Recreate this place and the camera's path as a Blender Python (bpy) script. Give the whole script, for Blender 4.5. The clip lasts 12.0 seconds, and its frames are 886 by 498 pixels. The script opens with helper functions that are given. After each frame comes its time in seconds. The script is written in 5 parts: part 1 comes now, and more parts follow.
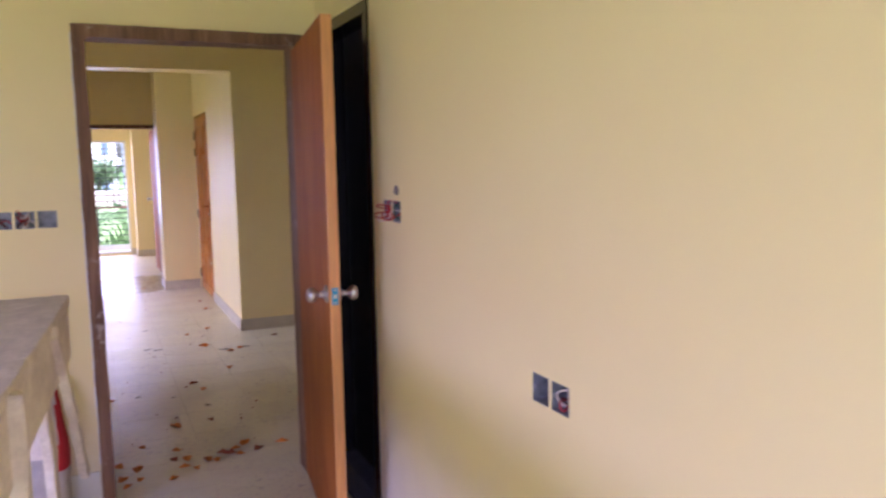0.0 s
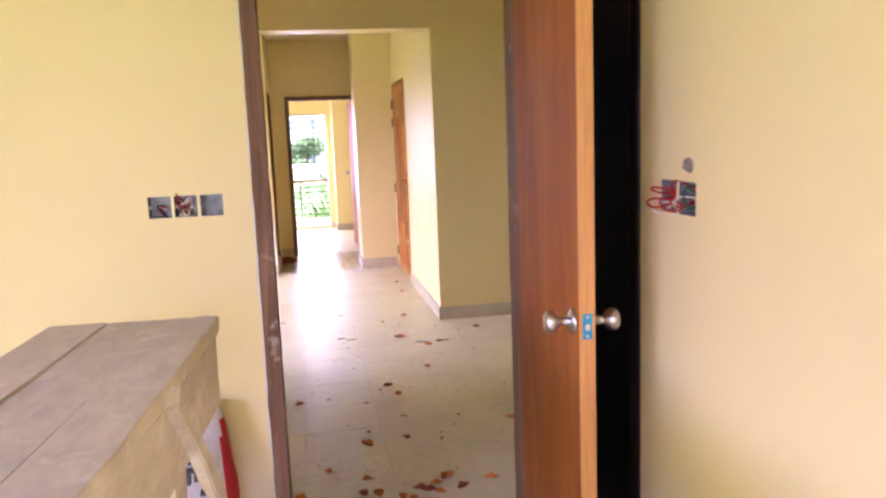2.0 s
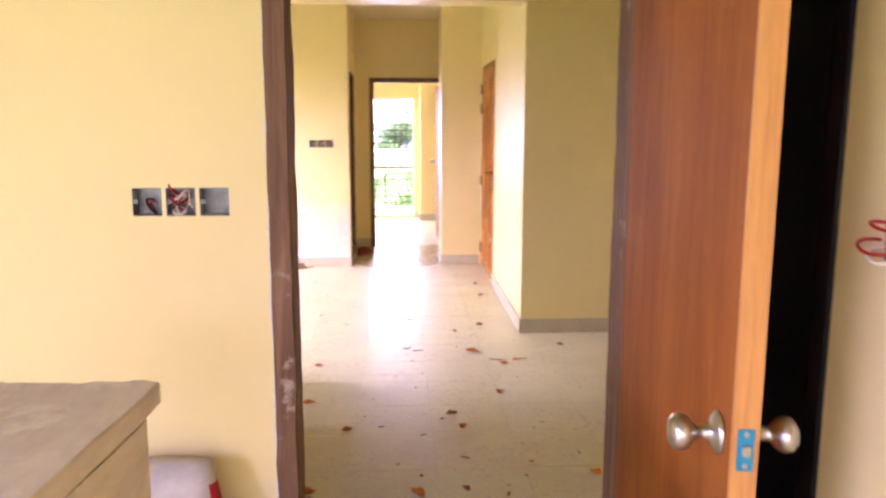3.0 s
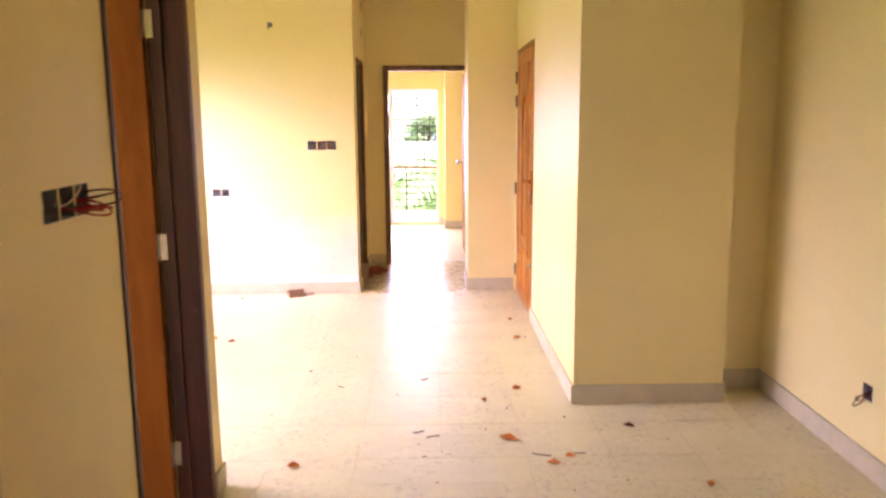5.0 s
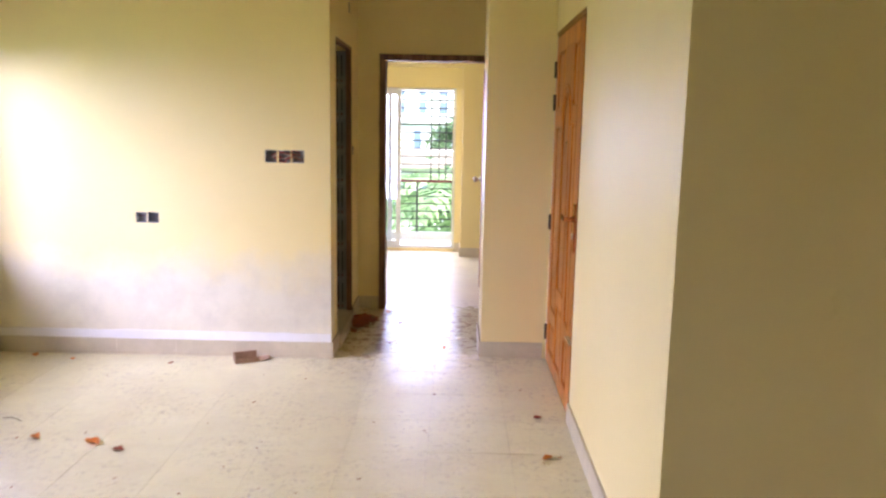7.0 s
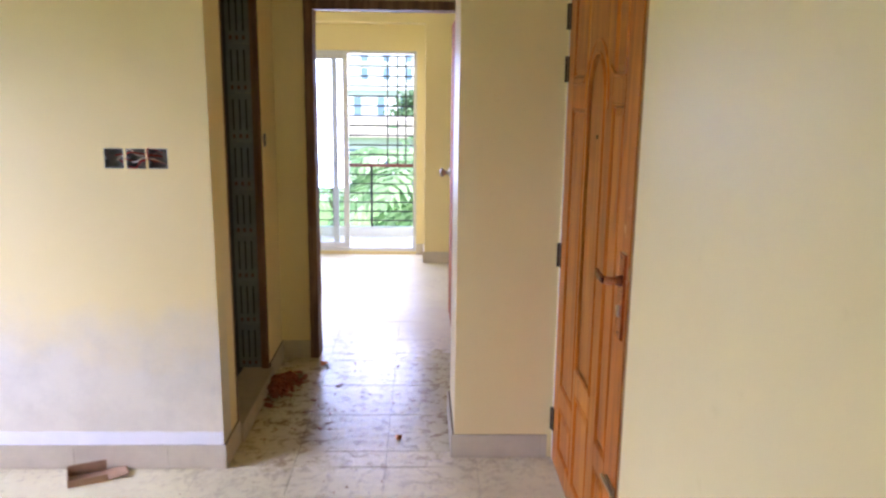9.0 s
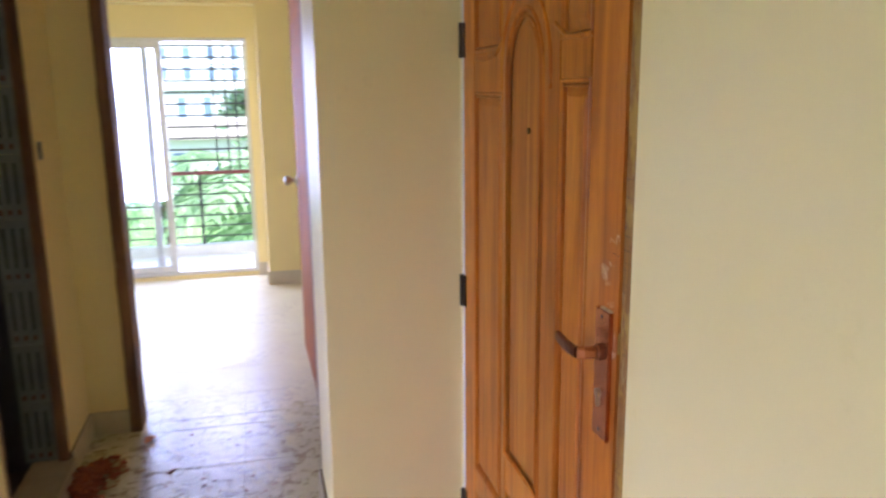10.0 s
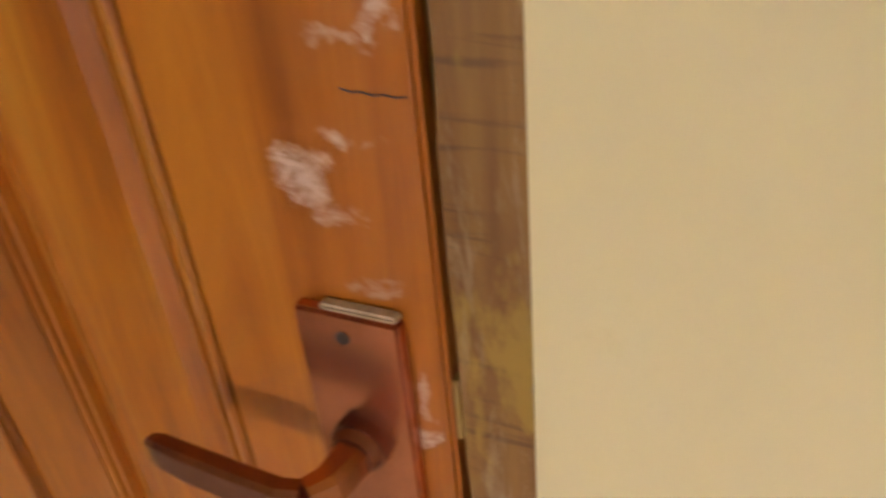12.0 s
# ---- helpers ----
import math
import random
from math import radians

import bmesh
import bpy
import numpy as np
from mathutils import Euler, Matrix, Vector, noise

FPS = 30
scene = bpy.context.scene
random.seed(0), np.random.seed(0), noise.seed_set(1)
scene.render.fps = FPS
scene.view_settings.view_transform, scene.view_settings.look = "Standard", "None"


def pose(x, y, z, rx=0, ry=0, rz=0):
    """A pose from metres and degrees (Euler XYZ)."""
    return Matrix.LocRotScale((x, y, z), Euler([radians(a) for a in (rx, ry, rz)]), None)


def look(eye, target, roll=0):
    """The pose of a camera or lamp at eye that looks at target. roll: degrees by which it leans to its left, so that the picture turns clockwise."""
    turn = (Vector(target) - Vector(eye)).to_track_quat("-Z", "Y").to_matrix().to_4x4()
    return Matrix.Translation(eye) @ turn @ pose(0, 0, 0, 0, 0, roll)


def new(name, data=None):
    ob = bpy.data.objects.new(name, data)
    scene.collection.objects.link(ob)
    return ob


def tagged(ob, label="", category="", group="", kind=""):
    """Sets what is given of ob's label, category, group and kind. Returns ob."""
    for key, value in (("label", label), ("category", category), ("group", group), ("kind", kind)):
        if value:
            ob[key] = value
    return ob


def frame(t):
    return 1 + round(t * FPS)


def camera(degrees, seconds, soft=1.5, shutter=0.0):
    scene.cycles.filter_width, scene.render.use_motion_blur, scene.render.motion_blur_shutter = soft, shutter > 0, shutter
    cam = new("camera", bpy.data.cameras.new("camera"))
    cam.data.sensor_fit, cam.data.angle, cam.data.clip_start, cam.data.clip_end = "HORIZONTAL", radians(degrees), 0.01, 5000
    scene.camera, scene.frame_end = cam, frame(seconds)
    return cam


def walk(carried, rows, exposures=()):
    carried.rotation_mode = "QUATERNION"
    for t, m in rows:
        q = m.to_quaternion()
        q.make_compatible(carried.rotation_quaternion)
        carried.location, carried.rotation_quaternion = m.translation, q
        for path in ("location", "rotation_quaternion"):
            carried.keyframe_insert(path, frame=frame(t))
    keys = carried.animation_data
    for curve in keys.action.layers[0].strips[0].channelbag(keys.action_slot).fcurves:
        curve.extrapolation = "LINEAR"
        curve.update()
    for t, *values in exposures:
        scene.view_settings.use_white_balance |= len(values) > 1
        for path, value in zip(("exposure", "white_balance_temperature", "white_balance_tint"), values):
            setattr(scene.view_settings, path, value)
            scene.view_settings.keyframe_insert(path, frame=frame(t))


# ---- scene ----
cam = camera(60.0, 12.0, soft=2.4, shutter=0.4)
PATH = [
    (0, (0.503, -0.165, 1.548), (1.322, 1.645, 1.315), -1.0),
    (0.5, (0.453, -0.039, 1.533), (1.1, 1.835, 1.273), -0.7),
    (1, (0.467, 0.148, 1.514), (0.932, 2.065, 1.186), -2.0),
    (1.5, (0.554, 0.481, 1.513), (1.029, 2.398, 1.204), -2.9),
    (2, (0.632, 0.799, 1.53), (0.974, 2.747, 1.234), -2.2),
    (2.5, (0.694, 1.147, 1.531), (1.007, 3.099, 1.228), 0.2),
    (3, (0.787, 1.503, 1.518), (0.9, 3.474, 1.198), 0.1),
    (3.2, (0.848, 1.613, 1.529), (0.899, 3.589, 1.227), 1.2),
    (4.8, (0.871, 2.806, 1.557), (0.941, 4.774, 1.21), -0.1),
    (5, (0.897, 2.967, 1.557), (0.932, 4.937, 1.217), -0.4),
    (5.5, (0.932, 3.392, 1.536), (0.978, 5.365, 1.214), -0.5),
    (6, (0.95, 3.868, 1.546), (0.976, 5.834, 1.18), -0.9),
    (6.5, (1.054, 4.27, 1.603), (0.984, 6.231, 1.218), 1.0),
    (7, (1.055, 4.837, 1.544), (1.026, 6.811, 1.22), 1.0),
    (7.2, (1.045, 4.993, 1.549), (1.03, 6.962, 1.198), -0.1),
    (8.8, (1.107, 6.468, 1.601), (1.153, 8.423, 1.182), -0.1),
    (9, (1.092, 6.653, 1.597), (1.15, 8.61, 1.191), 0.7),
    (9.5, (1.083, 7.088, 1.587), (1.247, 9.031, 1.142), 0.9),
    (10, (1.061, 7.531, 1.551), (1.524, 9.431, 1.137), -0.6),
    (10.5, (1.114, 7.936, 1.505), (1.838, 9.74, 1.037), 0.1),
    (11, (1.238, 8.283, 1.426), (2.257, 9.831, 0.673), -1.8),
    (11.3, (1.302, 8.448, 1.39), (2.482, 9.864, 0.615), -3.8),
    (11.5, (1.352, 8.551, 1.394), (2.695, 9.73, 0.495), -5.7),
    (12, (1.431, 8.604, 1.36), (2.939, 9.38, 0.299), -5.6),
]
EXPOSURES = [(0.0, 2.15, 5550, 30), (1.0, 2.65, 5700, 30), (2.0, 2.95, 6000, 27), (3.0, 3.1, 6350, 27), (5.0, 3.1, 6900, 27), (5.7, 2.85, 6800, 25), (6.5, 2.6, 6200, 17), (7.2, 2.24, 5900, 13), (9.0, 2.1, 5500, 12), (10.5, 2.25, 5100, 14), (11.0, 2.35, 4800, 19), (11.5, 2.32, 5500, 21), (12.0, 2.08, 6500, 16)]
walk(cam, [(t, look(eye, target, roll)) for t, eye, target, roll in PATH], EXPOSURES)

# ---- world, sun and window light ----
world = bpy.data.worlds.new("sky")
scene.world = world
world.use_nodes = True
wn = world.node_tree.nodes
sky = wn.new("ShaderNodeTexSky")
sky.sky_type = "NISHITA"
sky.sun_disc = False
sky.sun_elevation, sky.sun_rotation = radians(56), radians(143)
sky.air_density, sky.dust_density = 1.0, 4.0
world.node_tree.links.new(sky.outputs[0], wn["Background"].inputs[0])
wn["Background"].inputs[1].default_value = 0.13

sun = new("sun", bpy.data.lights.new("sun", "SUN"))
sun.data.energy, sun.data.angle, sun.data.color = 3.2, radians(8), (1.0, 0.96, 0.9)
sun.matrix_world = look((12, -16, 30), (0, 0, 0))


def window_light(name, eye, target, w, h, power, colour=(0.96, 0.89, 1.36)):
    """Sky light that comes in through an opening."""
    lamp = new(name, bpy.data.lights.new(name, "AREA"))
    lamp.data.shape, lamp.data.size, lamp.data.size_y = "RECTANGLE", w, h
    lamp.data.energy, lamp.data.color = power, colour
    lamp.matrix_world = look(eye, target)
    return lamp


window_light("sky_light_hall_window", (-8.0, 6.4, 4.2), (0.4, 8.8, 0.3), 4.5, 3.6, 61)
# fill light for passage column and far wall, through the added near window
window_light("fill_light_hall_near", (-4.2, 7.6, 2.9), (1.0, 8.0, 0.3), 3.4, 2.4, 68)
window_light("sky_light_balcony", (0.2, 14.63, 1.40), (0.2, 11.5, 0.3), 2.0, 1.8, 20, (1.0, 0.93, 1.4))
# fill light that brightens the far room through an added, unseen window hole
window_light("fill_light_far_room", (-4.4, 12.6, 2.4), (1.2, 13.2, 0.9), 2.4, 2.2, 32, (0.98, 0.90, 1.8))
window_light("sky_light_room_window", (-4.6, -0.5, 3.2), (1.5, 0.6, 0.8), 3.0, 2.6, 92, (0.98, 0.86, 1.95))
window_light("sky_light_room_back", (-0.9, -4.6, 2.9), (0.7, 3, 0.2), 3.6, 2.4, 25, (0.98, 0.86, 1.95))
window_light("sky_light_side_room", (-3.0, 4.7, 2.0), (-0.5, 5.2, 0.8), 1.6, 1.4, 4)

# ---- materials ----


def material(name):
    m = bpy.data.materials.new(name)
    m.use_nodes = True
    nt = m.node_tree
    return m, nt.nodes, nt.links, nt.nodes["Principled BSDF"]


def coords(nodes, links, scale=(1, 1, 1), space="Object"):
    tc = nodes.new("ShaderNodeTexCoord")
    mp = nodes.new("ShaderNodeMapping")
    mp.inputs["Scale"].default_value = scale
    links.new(tc.outputs[space], mp.inputs[0])
    return mp.outputs[0]


def noise_node(nodes, links, vec, scale, detail=4, rough=0.6, distortion=0.0):
    n = nodes.new("ShaderNodeTexNoise")
    n.inputs["Scale"].default_value, n.inputs["Detail"].default_value = scale, detail
    n.inputs["Roughness"].default_value, n.inputs["Distortion"].default_value = rough, distortion
    links.new(vec, n.inputs["Vector"])
    return n.outputs["Fac"]


def ramp(nodes, links, fac, stops):
    r = nodes.new("ShaderNodeValToRGB")
    while len(r.color_ramp.elements) < len(stops):
        r.color_ramp.elements.new(0.5)
    for e, (p, c) in zip(r.color_ramp.elements, stops):
        e.position = p
        e.color = (*c, 1) if len(c) == 3 else (c[0], c[0], c[0], 1)
    links.new(fac, r.inputs[0])
    return r.outputs[0]


def mix(nodes, links, fac, a, b, mode="MIX"):
    m = nodes.new("ShaderNodeMix")
    m.data_type, m.blend_type = "RGBA", mode
    for sock, v in ((m.inputs[0], fac), (m.inputs[6], a), (m.inputs[7], b)):
        if isinstance(v, (int, float)):
            sock.default_value = v
        elif isinstance(v, tuple):
            sock.default_value = (*v, 1)
        else:
            links.new(v, sock)
    return m.outputs[2]


def bump(nodes, links, bsdf, height, strength=0.2, distance=0.005):
    b = nodes.new("ShaderNodeBump")
    b.inputs["Strength"].default_value, b.inputs["Distance"].default_value = strength, distance
    links.new(height, b.inputs["Height"])
    links.new(b.outputs[0], bsdf.inputs["Normal"])


def paint(name, c0, c1, dirt, rough=0.46):
    """Emulsion on plaster: soft roller grain, faint clouds, a little grime."""
    m, n, l, b = material(name)
    v = coords(n, l)
    cloud = noise_node(n, l, v, 0.9, 5, 0.6)
    base = ramp(n, l, cloud, [(0.35, c0), (0.7, c1)])
    spots = ramp(n, l, noise_node(n, l, v, 7.0, 8, 0.7), [(0.62, (0,)), (0.8, (1,))])
    col = mix(n, l, spots, base, dirt)
    l.new(col, b.inputs["Base Color"])
    b.inputs["Roughness"].default_value = rough
    bump(n, l, b, noise_node(n, l, v, 160, 4, 0.7), 0.12, 0.002)
    return m


def plain(name, c, rough=0.5, metal=0.0, scale=30.0, vary=0.25, bumpy=0.05):
    m, n, l, b = material(name)
    v = coords(n, l)
    dark = tuple(x * (1 - vary) for x in c)
    l.new(ramp(n, l, noise_node(n, l, v, scale, 5, 0.65), [(0.3, dark), (0.7, c)]), b.inputs["Base Color"])
    b.inputs["Roughness"].default_value, b.inputs["Metallic"].default_value = rough, metal
    if bumpy:
        bump(n, l, b, noise_node(n, l, v, scale * 4, 3), bumpy, 0.002)
    return m


def wood(name, dark, mid, light, along=2, rough=0.3, stretch=14.0, coat=0.0, wear=None, wear_lo=0.66, fine=0.6, gloss=0.5, boards=0.0):
    """Grain that runs along one axis, with pores and optional pale scuffs."""
    m, n, l, b = material(name)
    s = [stretch, stretch, stretch]
    s[along] = 0.9
    v = coords(n, l, tuple(s))
    g = noise_node(n, l, v, 1.6, 8, 0.65, 0.6)
    col = ramp(n, l, g, [(0.3, dark), (0.5, mid), (0.72, light)])
    pores = ramp(n, l, noise_node(n, l, v, 9.0, 4, 0.7), [(0.3, (0.72,)), (0.6, (1.0,))])
    col = mix(n, l, fine, col, pores, "MULTIPLY")
    b.inputs["Specular IOR Level"].default_value = gloss
    if boards:
        info = n.new("ShaderNodeObjectInfo")
        tone = ramp(n, l, info.outputs["Random"], [(0.0, (1.0 - boards,)), (1.0, (1.0,))])
        col = mix(n, l, 1.0, col, tone, "MULTIPLY")
        sap = ramp(n, l, noise_node(n, l, coords(n, l, (16, 16, 0.35)), 1.3, 3, 0.5), [(0.60, (0,)), (0.70, (0.55,))])
        col = mix(n, l, sap, col, (0.56, 0.27, 0.035))
        streak = ramp(n, l, noise_node(n, l, coords(n, l, (60, 60, 0.7)), 1.0, 4, 0.6), [(0.60, (0,)), (0.72, (0.55,))])
        col = mix(n, l, streak, col, (0.17, 0.035, 0.004))
    if wear:
        w = coords(n, l, (1, 1, 1))
        mask = ramp(n, l, noise_node(n, l, w, 9.0, 8, 0.72), [(wear_lo, (0,)), (wear_lo + 0.1, (1,))])
        col = mix(n, l, mask, col, wear)
    l.new(col, b.inputs["Base Color"])
    b.inputs["Roughness"].default_value = rough
    b.inputs["Coat Weight"].default_value = coat
    b.inputs["Coat Roughness"].default_value = 0.2
    bump(n, l, b, g, 0.15, 0.002)
    return m


WALL = paint("cream_wall_paint", (0.82, 0.68, 0.30), (0.85, 0.715, 0.335), (0.76, 0.63, 0.26))


def patched_paint(name, top, wash):
    """The same cream paint, with a band of grey undercoat and scuffs left low on the wall."""
    m, n, l, b = material(name)
    v = coords(n, l)
    base = ramp(n, l, noise_node(n, l, v, 0.9, 5, 0.6), [(0.35, (0.82, 0.68, 0.30)), (0.7, (0.85, 0.715, 0.335))])
    sep = n.new("ShaderNodeSeparateXYZ")
    l.new(v, sep.inputs[0])
    add = n.new("ShaderNodeMath")
    add.operation = "MULTIPLY_ADD"
    l.new(noise_node(n, l, v, 2.4, 7, 0.65), add.inputs[0])
    add.inputs[1].default_value = 0.55
    l.new(sep.outputs["Z"], add.inputs[2])
    mask = ramp(n, l, add.outputs[0], [(top - 0.25, (0.9,)), (top + 0.45, (0,))])
    scuff = ramp(n, l, noise_node(n, l, v, 3.2, 9, 0.7), [(0.45, (0,)), (0.7, (0.6,))])
    low = mix(n, l, scuff, wash, tuple(c * 0.72 for c in wash))
    l.new(mix(n, l, mask, base, low), b.inputs["Base Color"])
    b.inputs["Roughness"].default_value = 0.6
    bump(n, l, b, noise_node(n, l, v, 160, 4, 0.7), 0.12, 0.002)
    return m


WALL_WASHED = patched_paint("cream_paint_over_grey_undercoat", 1.0, (0.72, 0.67, 0.50))
WALL_SKIM = patched_paint("cream_paint_over_white_skim", 0.52, (0.78, 0.70, 0.55))
CEILING = paint("ceiling_paint", (0.80, 0.69, 0.39), (0.84, 0.73, 0.43), (0.74, 0.63, 0.36))
TEAK = wood("varnished_teak_panels", (0.26, 0.056, 0.003), (0.51, 0.150, 0.007), (0.72, 0.285, 0.022), rough=0.36, coat=0.10, stretch=11.0, fine=0.45, boards=0.22)
LEAF = wood("flush_door_veneer", (0.25, 0.070, 0.009), (0.34, 0.105, 0.014), (0.43, 0.145, 0.022), rough=0.7, stretch=5.0, fine=0.3, gloss=0.2, wear=(0.44, 0.19, 0.06), wear_lo=0.64)
EDGE = wood("raw_door_edge", (0.42, 0.17, 0.04), (0.62, 0.28, 0.07), (0.72, 0.36, 0.10), rough=0.45)
FRAME = wood("rough_brown_frame", (0.09, 0.042, 0.018), (0.19, 0.092, 0.04), (0.32, 0.18, 0.09), rough=0.65, wear=(0.42, 0.33, 0.24), wear_lo=0.6)
MAROON = wood("maroon_frame", (0.035, 0.010, 0.008), (0.065, 0.018, 0.013), (0.10, 0.032, 0.022), rough=0.45, wear=(0.25, 0.17, 0.14), wear_lo=0.64)
GREY_WOOD = wood("weathered_scaffold_plank", (0.66, 0.565, 0.43), (0.72, 0.63, 0.49), (0.77, 0.68, 0.54), along=1, rough=0.9, stretch=3.0, wear=(0.79, 0.71, 0.56), wear_lo=0.52)
FRAME_PALE = wood("plaster_stained_frame", (0.18, 0.09, 0.024), (0.28, 0.155, 0.045), (0.35, 0.22, 0.085), rough=0.7, wear=(0.45, 0.36, 0.26), wear_lo=0.62)


def stained_jamb(name):
    """Sawn jamb: brown with saw marks across, ochre paint runs and plaster smears."""
    m, n, l, b = material(name)
    v = coords(n, l)
    grain = noise_node(n, l, coords(n, l, (60, 60, 3)), 1.0, 6, 0.65, 0.3)
    col = ramp(n, l, grain, [(0.3, (0.20, 0.082, 0.012)), (0.55, (0.32, 0.155, 0.026)), (0.75, (0.42, 0.225, 0.042))])
    saw = ramp(n, l, noise_node(n, l, coords(n, l, (10, 10, 110)), 1.0, 5, 0.6, 0.4), [(0.56, (0,)), (0.66, (0.55,))])
    col = mix(n, l, saw, col, (0.10, 0.045, 0.012))
    ochre = ramp(n, l, noise_node(n, l, coords(n, l, (22, 22, 9)), 1.0, 5, 0.6), [(0.54, (0,)), (0.60, (0.8,))])
    col = mix(n, l, ochre, col, (0.42, 0.255, 0.03))
    smear = ramp(n, l, noise_node(n, l, coords(n, l, (30, 60, 14)), 1.0, 8, 0.7, 0.5), [(0.56, (0,)), (0.72, (0.7,))])
    col = mix(n, l, smear, col, (0.50, 0.36, 0.16))
    l.new(col, b.inputs["Base Color"])
    b.inputs["Roughness"].default_value = 0.55
    bump(n, l, b, grain, 0.25, 0.003)
    return m


JAMB = stained_jamb("stained_sawn_jamb")
STEEL = plain("brushed_steel", (0.60, 0.57, 0.52), 0.28, 1.0, 60)
COPPER = plain("antique_copper", (0.70, 0.27, 0.12), 0.24, 0.9, 14, 0.45)
BRASS = plain("dull_brass", (0.62, 0.44, 0.16), 0.4, 0.8, 40, 0.3)
COPPER_DARK = plain("browned_copper_grip", (0.34, 0.125, 0.065), 0.27, 0.9, 22, 0.55)
DARK_METAL = plain("dark_hinge_metal", (0.09, 0.065, 0.045), 0.45, 0.8, 50)
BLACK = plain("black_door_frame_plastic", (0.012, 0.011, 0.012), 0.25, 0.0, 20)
ALU = plain("white_aluminium", (0.74, 0.74, 0.68), 0.4, 0.1, 30, 0.1)
BLUE = plain("blue_latch_film", (0.02, 0.30, 0.48), 0.35, 0.3, 60)
DARK_TILE = plain("dark_grey_bath_tile", (0.075, 0.085, 0.105), 0.3, 0.0, 12, 0.3)
SLOT = plain("dark_tile_slot", (0.018, 0.020, 0.026), 0.35, 0.0, 20)
RUST = plain("red_brown_tile_dot", (0.16, 0.05, 0.03), 0.4, 0.0, 20)
GALV = plain("galvanised_box", (0.36, 0.37, 0.37), 0.5, 0.45, 25, 0.6)
WIRE_RED = plain("red_wire", (0.42, 0.012, 0.012), 0.4, 0, 20, 0.2, 0)
WIRE_WHITE = plain("white_wire", (0.72, 0.62, 0.50), 0.4, 0, 20, 0.2, 0)
WIRE_GREEN = plain("green_wire", (0.015, 0.09, 0.035), 0.4, 0, 20, 0.2, 0)
WIRE_BROWN = plain("dark_red_wire", (0.10, 0.012, 0.008), 0.4, 0, 20, 0.2, 0)
PUTTY = plain("ochre_filler", (0.62, 0.47, 0.26), 0.85, 0, 90, 0.5, 0.4)
CHIP = plain("broken_plaster", (0.34, 0.27, 0.21), 0.95, 0, 60, 0.6, 0.6)
MARBLE = plain("beige_threshold_stone", (0.55, 0.46, 0.33), 0.35, 0, 9, 0.25)
SKIRT = plain("skirting_tile", (0.62, 0.54, 0.36), 0.4, 0, 6, 0.2)
CARD = plain("brown_cardboard", (0.42, 0.26, 0.14), 0.85, 0, 30, 0.25)
PAPER = plain("grey_paper_sack", (0.62, 0.57, 0.50), 0.8, 0, 14, 0.3, 0.3)
PRINT_RED = plain("red_print", (0.52, 0.02, 0.03), 0.7, 0, 20, 0.25)
PRINT_DARK = plain("dark_print", (0.06, 0.06, 0.07), 0.7, 0, 20, 0.25)
PETAL = plain("dry_orange_leaf", (0.82, 0.28, 0.04), 0.8, 0, 40, 0.45)
PETAL_RED = plain("dry_red_leaf", (0.50, 0.035, 0.02), 0.8, 0, 40, 0.5)
RUBBLE = plain("brick_red_crumbs", (0.38, 0.10, 0.035), 0.9, 0, 60, 0.6)
MAROON_RAIL = plain("maroon_rail_paint", (0.20, 0.045, 0.045), 0.4, 0, 30)
BAR = plain("grey_painted_bar", (0.055, 0.05, 0.05), 0.6, 0.0, 30)
LOW_BOUNCE_GREY = plain("low_bounce_grey", (0.46, 0.42, 0.34), 0.9, 0, 6, 0.3, 0.3)
PARAPET = plain("white_parapet_paint", (0.78, 0.76, 0.70), 0.7, 0, 8, 0.08)


